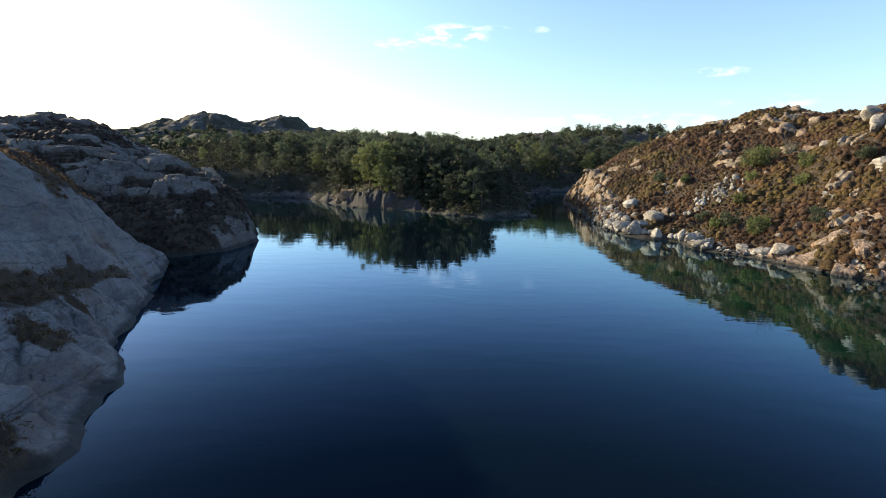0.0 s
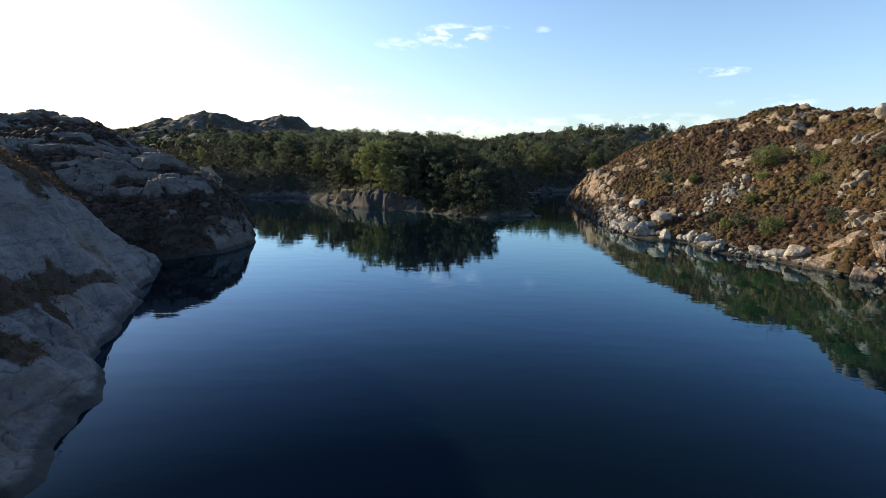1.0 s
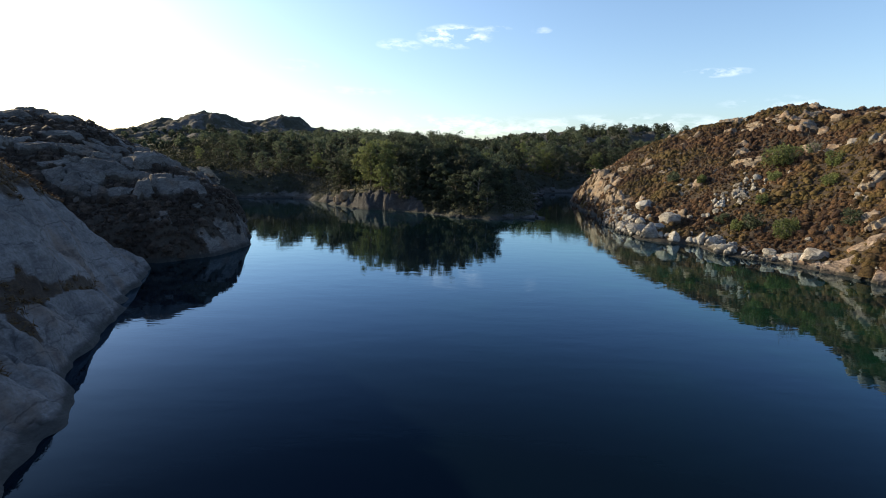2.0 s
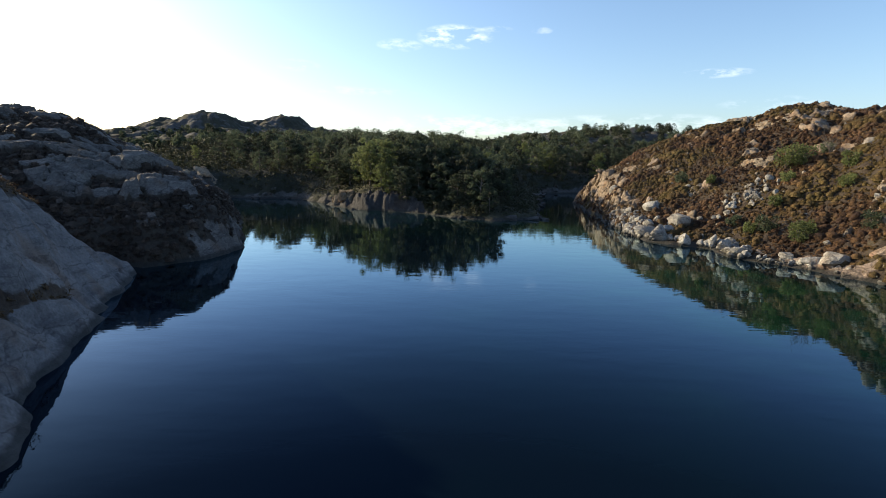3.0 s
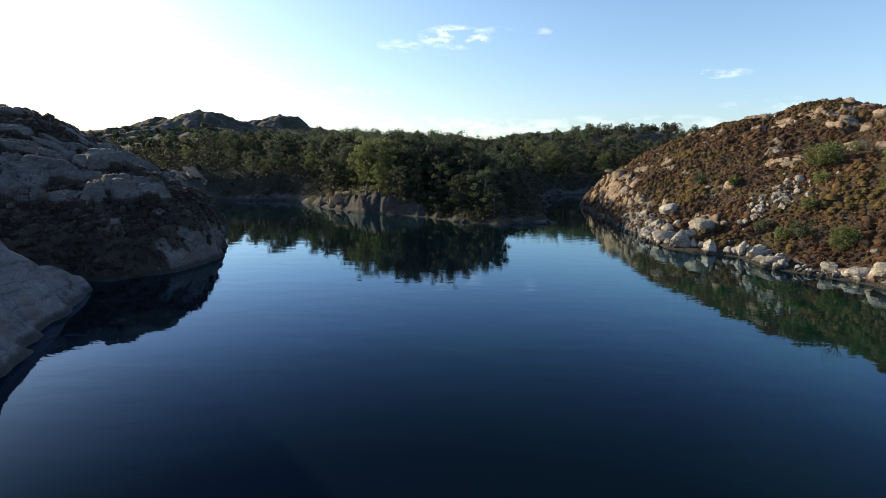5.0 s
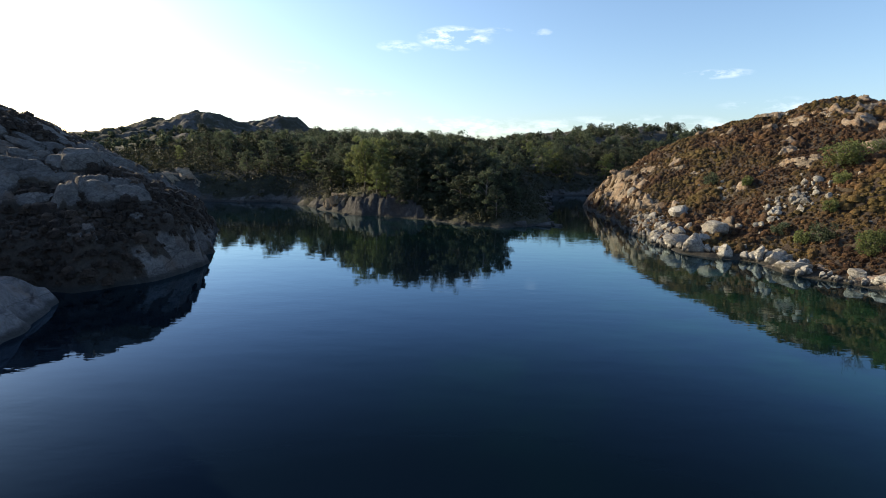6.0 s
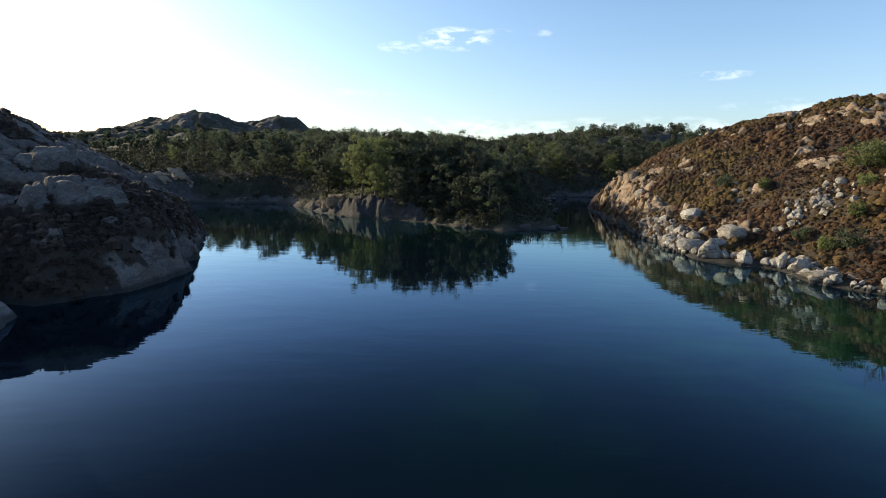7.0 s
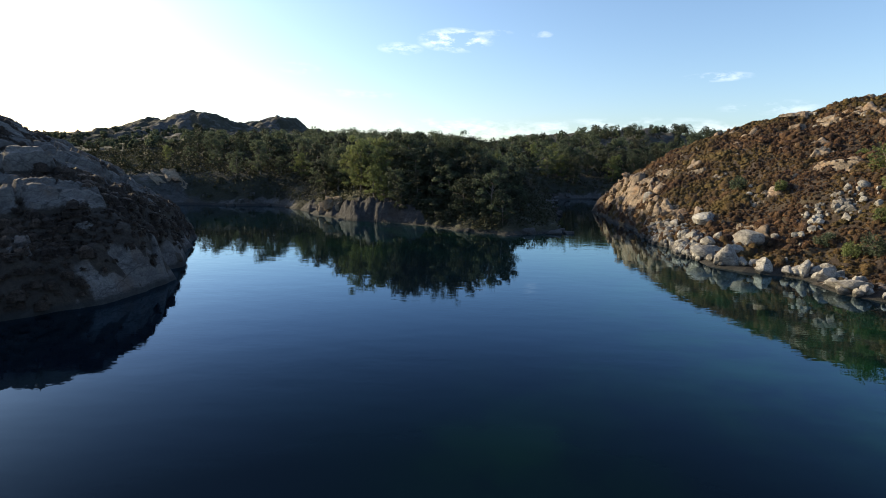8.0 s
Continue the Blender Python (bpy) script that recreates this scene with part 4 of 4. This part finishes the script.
    body = diamonds(c.reshape(-1, 3), leaf, rng, aspect=aspect, out=off.reshape(-1, 3) * 0.8 + np.array([0, 0, 0.3]))
    if cushion:
        body = joined([body, domes(x, y, z - 0.04, s * 0.95, tall, rng)])
    return tagged(mesh_object(name, *body, mat), label, category, kind="stuff")


tufts("heather", 17.5, 58, 26, 92, 0.31, hill_height, lambda x, y, z, c, r: (c > 0.55 + r.uniform(-0.15, 0.15, len(x))) & (z > 0.35) & (y < 92 - 0.45 * (x - 27)), 0.21, 17, 0.085,
      M_HEATHER, "brown and rust coloured heather covering the hillside", "heather", 31, 1.0, True)
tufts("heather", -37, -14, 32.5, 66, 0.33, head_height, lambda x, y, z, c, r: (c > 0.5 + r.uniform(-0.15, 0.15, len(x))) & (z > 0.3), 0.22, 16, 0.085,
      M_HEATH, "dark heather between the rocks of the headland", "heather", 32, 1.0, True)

tufts("moor_grass", -27, -7, -1, 32.5, 0.3, slab_height, lambda x, y, z, c, r: (c > 0.5 + r.uniform(-0.1, 0.1, len(x))) & (z > 0.5), 0.17, 22, 0.12,
      M_TURF, "brown withered grass on the ledges and crest of the slab", "grass", 33, 1.1, False, 0.16)


def far_shore(x, y):
    z, c = ground_height(x, y)
    return np.where(inside_patch("point", x, y, 0.1) > 0, point_height(x, y)[0], z), c


def brush(x, y, z, c, r):
    d = base_height(x, y)[1]
    return ~((np.abs(x + 42) < 3.5) & (np.abs(y - 86.5) < 3)) & (d > 0.3 + r.uniform(0, 0.8, len(x))) & (z < 9) & ~((x > 16.5) & (y < 103)) & ~((x < -14.6) & (y < 77) & (x > -22)) & ~((d < np.where(x < -6, 1.8, 0.7)) & (y < 82) & (x > -20) & (x < 12)) & ~((x < -15) & (y < 72))


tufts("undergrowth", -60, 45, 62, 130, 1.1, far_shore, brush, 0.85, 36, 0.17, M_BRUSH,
      "dense green undergrowth and low bushes along the wooded shore, darkened as shaded", "undergrowth", 34, 1.0)


# ---- loose and outcropping rock ----
def rock_mesh(name, seed, detail, mat, squash=0.7, facets=15):
    """A weathered granite block: a ball cut by random planes, its edges worn, its faces rough."""
    rng = np.random.default_rng(seed)
    bm = bmesh.new()
    bmesh.ops.create_icosphere(bm, subdivisions=detail, radius=1.0)
    co = np.array([v.co[:] for v in bm.verts])
    nrm = rng.normal(size=(facets, 3))
    nrm /= np.linalg.norm(nrm, axis=1)[:, None]
    off = rng.uniform(0.42, 0.72, facets)
    r = np.ones(len(co))
    for n, o in zip(nrm, off):
        c = co @ n
        r = np.minimum(r, np.where(c > 0.05, o / np.maximum(c, 0.05), 9))
    r = np.minimum(r, 1.0)
    r = r * (1 + 0.06 * fbm(co[:, 0] * 2 + seed, co[:, 1] * 2, co[:, 2] * 2, 3, seed))
    co = co * r[:, None] * np.array([1, rng.uniform(0.7, 0.95), squash])
    co /= np.abs(co[:, 0]).max()
    for v, c in zip(bm.verts, co):
        v.co = c
    for f in bm.faces:
        f.smooth = True
    me = bpy.data.meshes.new(name)
    bm.to_mesh(me)
    bm.free()
    me.materials.append(mat)
    me.set_sharp_from_angle(angle=radians(28))
    return me


def block_mesh(name, seed, mat, size=(1.0, 0.7, 0.6), corners=14, pieces=1):
    """Broken granite: one or several angular blocks side by side, split along joints."""
    rng = np.random.default_rng(seed)
    bm = bmesh.new()
    for k in range(pieces):
        at = np.array([rng.uniform(-0.75, 0.75), rng.uniform(-0.5, 0.5), rng.uniform(-0.25, 0.2)]) * (pieces > 1) * np.array(size)
        scale = np.array(size) * (1 if pieces == 1 else rng.uniform(0.3, 0.62))
        p = rng.uniform(-1, 1, (corners, 3))
        p = np.sign(p) * np.abs(p) ** 0.45 * scale * 0.85 + at
        vs = [bm.verts.new(c) for c in p]
        made = bmesh.ops.convex_hull(bm, input=vs)
        dead = [g for g in made["geom_interior"] + made["geom_unused"] if isinstance(g, bmesh.types.BMVert)]
        bmesh.ops.delete(bm, geom=list(set(dead)), context="VERTS")
    bmesh.ops.subdivide_edges(bm, edges=list(bm.edges), cuts=2 if pieces == 1 else 1, use_grid_fill=True)
    co = np.array([v.co[:] for v in bm.verts])
    wob = np.stack([fbm(co[:, 0] * 2.2 + 7 * a, co[:, 1] * 2.2, co[:, 2] * 2.2, 3, seed + a) for a in range(3)], 1)
    co = co + 0.045 * wob
    co /= np.abs(co[:, 0]).max()
    for v, c in zip(bm.verts, co):
        v.co = c
    for f in bm.faces:
        f.smooth = True
    me = bpy.data.meshes.new(name)
    bm.to_mesh(me)
    bm.free()
    me.materials.append(mat)
    me.set_sharp_from_angle(angle=radians(24))
    return me


def ledge_mesh(name, seed, mat, strips=5, thick=0.2, slope=0.25):
    """Bedded granite breaking the surface: long split slabs side by side, each a step above the last, cut by cross joints."""
    rng = np.random.default_rng(seed)
    nu, nv = 34, 20
    u, v = np.meshgrid(np.linspace(-1, 1, nu), np.linspace(-1, 1, nv))
    ang = np.arctan2(v, u)
    edge = 1 + 0.22 * vnoise(np.cos(ang) * 2.2 + seed, np.sin(ang) * 2.2, 0, seed) + 0.14 * vnoise(np.cos(ang) * 5 + seed, np.sin(ang) * 5, 0, seed + 1)
    r = (np.abs(u) ** 4 + np.abs(v) ** 4) ** 0.25
    x, y = u * edge, 0.55 * v * edge
    bed = (y + 0.07 * fbm(x * 1.4, y * 2, 0, 3, seed + 2)) / 1.1 * strips + 7.3
    row = np.floor(bed).astype(np.int64)
    along = x * 1.7 + 0.25 * fbm(x * 2, y * 3, 0, 2, seed + 3) + 9 * hashed(row, row, 0, seed)
    col = np.floor(along).astype(np.int64)
    own = hashed(row, col, 1, seed)
    joint = np.minimum(bed - row, along - col)
    z = slope * y + thick * (1.3 * own - 0.3) + 0.06 * thick * (bed - row) * strips
    z = z - 0.55 * thick * step01(0.09, 0.0, joint) + 0.12 * thick * fbm(x * 5, y * 5, 0, 3, seed + 4)
    z = z * step01(1.0, 0.82, r) - (thick + 0.3 * abs(slope) + 0.1) * step01(0.8, 1.0, r + 0.25 * (own - 0.5))
    i = np.arange(nu * nv).reshape(nv, nu)
    f = np.stack([i[:-1, :-1], i[:-1, 1:], i[1:, 1:], i[1:, :-1]], -1).reshape(-1, 4)
    me = bpy.data.meshes.new(name)
    me.from_pydata(np.stack([x, y, z], -1).reshape(-1, 3).tolist(), [], f.tolist())
    me.polygons.foreach_set("use_smooth", np.ones(len(me.polygons), bool))
    me.materials.append(mat)
    me.set_sharp_from_angle(angle=radians(25))
    return me


BLOCKS = [rock_mesh("boulder", 300 + i, 3, M_BOULDER, 0.78) for i in range(6)] + [rock_mesh("boulder", 310 + i, 3, M_BOULDER, 0.7, 20) for i in range(5)]
SMALL = [rock_mesh("stone", 330 + i, 2, M_BOULDER, 0.7, 12) for i in range(10)]
M_OUTCROP = rock_material("outcrop_granite", *PALE_ROCK)
SLABS = [ledge_mesh("outcrop", 360 + i, M_OUTCROP, 3 + i % 3, 0.16, 0.12) for i in range(9)]
CLIFF = [block_mesh("cliff_block", 380 + i, M_CLIFF, (1.0, 0.7, 0.8), 16, 9) for i in range(7)]
SHELF = [ledge_mesh("rock_shelf", 400 + i, M_SHELF, 4 + i % 2, 0.16, 0.3) for i in range(5)]
DARK = [block_mesh("shore_rock", 390 + i, M_DARK_ROCK, (1, 0.7, 0.4), 16) for i in range(8)]


def rest_rock(name, meshes, i, x, y, z, length, height, label, category, group, sink=0.25, tilt=8.0, seed=0, lie=""):
    rng = np.random.default_rng(1000 + seed + i)
    me = meshes[i % len(meshes)]
    half = length / 2
    tall = max(abs(v.co.z) for v in me.vertices)
    sz = height / (2 * tall) * 1.25
    ob = new(name, me)
    turn = Euler((radians(rng.normal(0, tilt)), radians(rng.normal(0, tilt)), rng.uniform(0, 6.28) if length < 1.6 else rng.normal(0, 0.5))).to_quaternion()
    if lie:
        e = 1.5
        up = Vector((looked_up(lie, x - e, y) - looked_up(lie, x + e, y), looked_up(lie, x, y - e) - looked_up(lie, x, y + e), 2 * e)).normalized()
        turn = Vector((0, 0, 1)).rotation_difference(up) @ turn
    ob.matrix_basis = Matrix.LocRotScale((x, y, z + height * (0.5 - sink)), turn, (half, half * rng.uniform(0.8, 1.05), sz))
    return tagged(ob, label, category, group)


gx, gy = np.meshgrid(np.arange(15, 45, 0.4), np.arange(24, 66, 0.4))
GRIDS["inland"] = (15, 24, 0.4, shore_distance(*warped(gx, gy)))


def to_shore(x, y, wanted):
    """Slides a place along x until it lies so far inland."""
    for _ in range(4):
        x += 0.8 * (wanted - looked_up("inland", x, y))
    return x


def hill_at(x, y):
    return looked_up("hill", x, y)


# boulders on the sunlit shore: place, length, height
SHORE_BOULDERS = [(19.4, 56.2, 1.9, 1.0), (19.8, 52.0, 3.4, 1.2), (20.4, 53.3, 1.4, 1.1), (21.4, 51.4, 1.7, 1.1), (23.1, 52.3, 2.6, 1.5), (22.3, 49.7, 2.2, 1.8),
                  (22.9, 48.0, 1.5, 1.3), (24.1, 46.6, 1.5, 1.5), (24.9, 46.7, 0.9, 0.9), (24.9, 44.8, 1.9, 1.6), (23.9, 42.7, 2.6, 0.8), (21.4, 53.9, 1.3, 0.8),
                  (20.6, 56.4, 1.3, 0.7), (27.2, 37.9, 2.4, 1.1), (26.2, 38.9, 1.8, 0.9), (25.4, 40.3, 1.5, 0.8)]
for i, (x, y, length, height) in enumerate(SHORE_BOULDERS):
    x = to_shore(x, y, 0.3 * length) if i < 11 and i not in (2, 3, 4, 8) else x - 0.5
    rest_rock("boulder", BLOCKS, i, x, y, max(hill_at(x, y), -0.15), length * 0.85, height * 0.85,
              "large rounded pale granite boulder at the water's edge" if length > 1.7 else "rounded pale granite boulder on the stony shore",
              "boulder", "shore boulders", 0.22)
# flat rock shelves at the water
for i, (x, y, length, height) in enumerate([(26.9, 35.3, 3.4, 0.9), (27.9, 33.0, 3.6, 1.0), (28.9, 31.5, 3.0, 1.0), (26.2, 36.8, 2.6, 0.9), (30.2, 28.5, 4, 1.0), (25.2, 39.2, 2.6, 0.9), (25.8, 38.2, 2.4, 1.1),
                                             (28.2, 35.2, 2.8, 1.0), (29.0, 33.4, 2.6, 0.9), (23.4, 42.4, 2.0, 0.6), (22.3, 44.6, 1.4, 0.4)]):
    rest_rock("rock_shelf", SHELF, i, x, y, max(hill_at(x, y), 0.0), length * 0.9, height * 0.62, "flat pinkish granite shelf sloping into the water", "rock", "shore shelves", 0.42, 5, 50, "hill")

# outcrops on the heather hill: place, length, height
HILL_ROCKS = [(30.0, 77.9, 1.5, 0.7), (28.4, 78.6, 2.0, 0.9), (26.0, 75.7, 4.2, 1.4), (27.2, 71.6, 2.4, 0.9), (28.3, 68.7, 1.9, 0.8), (29.6, 71.1, 1.0, 0.6),
              (31.7, 71.2, 1.3, 0.5), (22.4, 71.9, 2.2, 1.6), (26.4, 58.4, 3.0, 0.8), (30.6, 64.3, 1.2, 0.6), (30.2, 60, 1.4, 0.8), (33.2, 58.8, 3.9, 1.4),
              (35.5, 64, 2.5, 0.8), (36.5, 72.3, 2.0, 0.8), (42.4, 69.9, 5.2, 1.2), (40.5, 71.1, 3.8, 1.0), (38, 54, 3.0, 2.0), (36.6, 55.3, 1.6, 1.3),
              (37.9, 50, 1.9, 1.4), (36.7, 45.1, 1.8, 1.2)]
HILL_ROCKS += [(38.2, 44.6, 2.6, 2.2), (38.9, 43.2, 2.4, 2.0), (37.0, 46.6, 2.0, 1.4), (41.4, 49.2, 3.0, 2.0), (33.8, 42.7, 1.9, 0.9), (32.4, 41.8, 2.0, 0.7), (33.8, 40.7, 1.3, 0.6), (36.2, 41.2, 2.2, 1.5), (30.7, 39.3, 1.2, 1.1),
               (29.8, 36.8, 1.5, 0.8), (31.1, 35.9, 3.2, 1.2), (29.3, 40.5, 1.2, 1.2), (22.6, 59.6, 2.2, 1.8), (40.1, 75.2, 3.0, 0.8), (43.4, 68, 3.0, 0.9),
               (46.9, 67.1, 3.0, 1.1), (24.2, 56, 1.8, 0.9), (23.3, 57.9, 0.7, 1.2), (21.6, 75, 1.2, 0.7), (20.5, 65.2, 1.1, 0.6)]
for i, (x, y, length, height) in enumerate(HILL_ROCKS):
    rest_rock("rock_outcrop", SLABS if height < 1.3 or height < 0.62 * length else BLOCKS, i, x, y, hill_at(x, y), length * (0.95 if y > 62 else 1.05), height * (0.6 if y > 62 else 0.7 if height < 1.9 else 0.85),
              "sunlit pale granite outcrop rising from the heather" if length > 1.8 else "small pale granite rock in the heather", "rock", "hill outcrops", 0.5 if y > 62 else 0.36, 6, 100, "hill")

rng = np.random.default_rng(77)
# cliff blocks above the far end of the sunlit shore
for i in range(26):
    y = rng.uniform(60, 91)
    x = np.interp(y, [60, 64.5, 77.5, 91], [19.4, 19.8, 21.2, 22.5]) + rng.uniform(0.6, 3.6)
    s = rng.uniform(0.5, 1.3)
    rest_rock("cliff_block", CLIFF, i, x, y, hill_at(x, y), s * 1.25, s * 0.8, "weathered buff granite block in a low cliff", "rock", "cliff blocks", 0.55, 10, 200, "hill")
# scree in a hollow of the hill
for i in range(80):
    x, y = rng.normal(28.6, 1.8), rng.normal(52.2, 1.0)
    s = 0.25 + 0.6 * rng.uniform() ** 1.8
    rest_rock("stone", SMALL, i, x, y, hill_at(x, y), s, s * 0.75, "pale broken stone lying in the heather", "stone", "scree stones", 0.15, 20, 300)
# stones between the boulders and along the waterline
for i in range(165):
    y = rng.uniform(30.5, 62)
    shore = np.interp(y, [31.4, 34.3, 38.2, 41.7, 46.2, 49, 51.8, 56.8, 64.5], [28.7, 26.6, 25.0, 22.8, 22.0, 20.8, 18.4, 18.3, 19.6])
    x = to_shore(shore, y, rng.uniform(-0.1, 0.5) + (abs(rng.normal(0, 0.9)) if y > 42 else abs(rng.normal(0, 0.3))))
    z = hill_at(x, y)
    if z > 2.2 or z < -0.5:
        continue
    s = rng.uniform(0.22, 0.62) * (1.45 if y > 41 else 0.9)
    rest_rock("stone", SMALL, i, x, y, max(z, -0.15), s, s * 0.75, "small pale granite stone on the shore", "stone", "shore stones", 0.2, 20, 500)
# grey rubble below the cliff
RUBBLE = []
for i in range(6):
    me = rock_mesh("rubble", 345 + i, 2, M_RUBBLE, 0.65, 10)
    RUBBLE.append((np.array([v.co[:] for v in me.vertices]), np.array([q.vertices[:] for q in me.polygons])))
    bpy.data.meshes.remove(me)
heap = []
for i in range(420):
    y = rng.uniform(52.5, 65)
    x = to_shore(np.interp(y, [51.8, 56.8, 64.5], [18.4, 18.3, 19.6]), y, rng.uniform(-0.1, 2.8) * (0.4 + 0.6 * step01(52, 56, y)))
    z = hill_at(x, y)
    if z > 1.8 or z < -0.5:
        continue
    co, fa = RUBBLE[i % 6]
    turn = np.array(Euler(rng.uniform(0, 6.28, 3)).to_matrix())
    heap.append((co @ turn.T * rng.uniform(0.12, 0.36) + np.array([x, y, max(z, -0.1) + 0.06]), fa))
tagged(mesh_object("rubble", *joined(heap), M_RUBBLE), "angular rubble heaped below the cliff, its grey darkened for shade", "rubble", kind="stuff")
# small rocks scattered through the heather
for i in range(50):
    x, y = rng.uniform(24, 52), rng.uniform(34, 84)
    d = float(base_height(np.array([x]), np.array([y]))[1][0])
    if d < 3:
        continue
    s = rng.uniform(0.18, 0.55)
    rest_rock("stone", SMALL, i, x, y, hill_at(x, y), s * 1.3, s * 0.8, "small pale rock showing through the heather", "stone", "moor stones", 0.4, 15, 800)


def ground_at(x, y):
    return float(ground_height(np.array([x]), np.array([y]))[0][0])


# rocks along the foot of the wooded point and the far shore, painted dark as shaded
pts = np.array(SHORE_FAR, float)
seg = np.hypot(*np.diff(pts, axis=0).T)
for i in range(80):
    k = rng.choice(len(seg), p=seg / seg.sum())
    x, y = pts[k] + (pts[k + 1] - pts[k]) * rng.uniform(0, 1) + rng.normal(0, 0.8, 2)
    z = ground_at(x, y)
    if z < -0.8 or z > 2:
        continue
    if x < -5 and y < 77:
        continue
    s = rng.uniform(0.4, 1.5)
    rest_rock("shore_rock", DARK, i, x, y, max(z, -0.1), s * 1.4, s * 0.7, "grey rock at the foot of the wooded shore", "rock", "wooded shore rocks", 0.3, 10, 900)
M_GREY = rock_material("headland_granite", *HEAD_ROCK)
# low slabs sloping into the far bay
BAY = [ledge_mesh("rock_slope", 430 + i, M_CLIFF, 4, 0.1, 0.1) for i in range(3)]
for i, (x, y, length, height) in enumerate([(-42.6, 86.6, 3.0, 0.22), (-41.2, 88.4, 3.4, 0.25), (-39.6, 88.2, 2.6, 0.2)]):
    ob = rest_rock("rock_slope", BAY, i, x, y, ground_at(x, y), length, height, "pale sunlit granite slab sloping into the bay", "rock", "bay slabs", 0.3, 2, 960)
    up = Vector((ground_at(x - 2, y) - ground_at(x + 2, y), ground_at(x, y - 2) - ground_at(x, y + 2), 4)).normalized()
    place, turn, scale = ob.matrix_basis.decompose()
    ob.matrix_basis = Matrix.LocRotScale(place, Vector((0, 0, 1)).rotation_difference(up) @ turn, scale)
FOOT = [ledge_mesh("headland_block", 450 + i, M_GREY, 2 + i % 3, 0.16, 0.15) for i in range(7)]
# slabs breaking through the heather higher on the headland
for i in range(46):
    x, y = rng.uniform(-31, -17), rng.uniform(34, 56)
    z, c = head_height(np.array([x]), np.array([y]))
    if float(c[0]) < 0.5 or float(z[0]) < 1.4:
        continue
    s = rng.uniform(0.35, 1.3)
    rest_rock("headland_slab", FOOT, i, x, y, float(z[0]), s * 1.5, s * 0.6, "grey granite slab showing through dark heather", "rock", "headland slabs", 0.45, 6, 1300, "head")
# ribs added at the tip of the wooded point, their pale colour standing for sunlight
for i, (x, y, length, height) in enumerate([(-15.7, 76.9, 2.4, 1.5), (-14.7, 76.0, 2.8, 2.2), (-16.4, 77.6, 1.5, 0.8)]):
    rest_rock("rock_rib", CLIFF, i, x, y, max(looked_up("point", x, y), 0.1), length, height, "granite rib at the tip of the point, coloured pale as sunlit", "rock", "point ribs", 0.45, 5, 970)
# two low skerries off the point
for i, (x, y, length, height) in enumerate([(10.4, 65.4, 1.8, 0.5), (12.0, 65.9, 1.4, 0.4), (11.4, 67.2, 1.2, 0.5)]):
    rest_rock("skerry", DARK, i, x, y, -0.05, length, height, "low dark rock just breaking the water surface", "rock", "skerries", 0.3, 4, 950)


# ---- shrubs on the heather hill ----
def shrub(name, i, x, y, size, mat, label):
    """A many-stemmed bush with a ragged crown."""
    rng = np.random.default_rng(2000 + i)
    stems, centres, outs = [], [], []
    for k in range(9):
        a = k * 2.4 + rng.uniform(-0.4, 0.4)
        tip = np.array([math.cos(a) * rng.uniform(0.2, 0.6), math.sin(a) * rng.uniform(0.2, 0.6), rng.uniform(0.5, 1.0)]) * size
        stems.append(tube([np.zeros(3), tip * np.array([0.4, 0.4, 0.6]), tip], [0.03 * size, 0.02 * size, 0.008 * size], 4))
        off = rng.normal(size=(55, 3))
        off *= (rng.uniform(0.3, 1, 55) / np.linalg.norm(off, axis=1))[:, None] * 0.3 * size
        centres += [tip + off, tip * np.array([0.75, 0.75, 0.45]) + 1.1 * off[::-1]]
        outs += [off / (0.3 * size), off[::-1] / (0.3 * size)]
    base = new(name)
    base.matrix_basis = pose(x, y, hill_at(x, y) - 0.05)
    mesh_object("stem", *joined(stems), M_BARK, base, True)
    mesh_object("crown", *diamonds(np.concatenate(centres), 0.085 * size ** 0.5, rng, out=np.concatenate(outs)), mat, base)
    return tagged(base, label, "shrub", "hill shrubs")


SHRUBS = [(26.6, 61.9, 1.2), (32.6, 53.1, 1.9), (33.6, 52.2, 1.6), (27.0, 46.3, 1.3), (27.2, 42.3, 1.4), (28.2, 43.2, 1.0), (30.3, 39.4, 1.3), (27.8, 57.8, 0.8), (34.7, 48.2, 1.2),
          (35.8, 42.6, 1.1), (26.2, 47.4, 0.9), (31.5, 51.0, 1.0), (38.5, 56, 1.1), (29, 48.6, 0.9), (33.0, 46, 1.0), (26.0, 49.6, 0.9), (36.5, 60.5, 0.9)]
for i, (x, y, size) in enumerate(SHRUBS):
    shrub("shrub", i, x, y, size, M_LEAF if i % 3 == 0 else M_LEAF_YELLOW, "low green shrub growing among the brown heather")


def bare_shrub(x, y, size):
    """A leafless grey bush of forked twigs."""
    rng = np.random.default_rng(2100)
    twigs = []
    for k in range(14):
        a = rng.uniform(0, 6.28)
        tip = np.array([math.cos(a) * rng.uniform(0.2, 0.8), math.sin(a) * rng.uniform(0.2, 0.8), rng.uniform(0.6, 1.1)]) * size
        mid = tip * np.array([0.35, 0.35, 0.5])
        twigs.append(tube([np.zeros(3), mid, tip], [0.03, 0.02, 0.006], 4))
        for f in range(3):
            q = mid + (tip - mid) * rng.uniform(0.2, 0.9)
            twigs.append(tube([q, q + rng.normal(0, 0.18, 3) * size + np.array([0, 0, 0.2 * size])], [0.012, 0.005], 3))
    return tagged(mesh_object("bare_shrub", *joined([(v + np.array([x, y, hill_at(x, y)]), f) for v, f in twigs]), M_BARK, None, True),
                  "leafless grey shrub with thin forked twigs in the heather", "shrub")


bare_shrub(35.3, 51.4, 1.7)
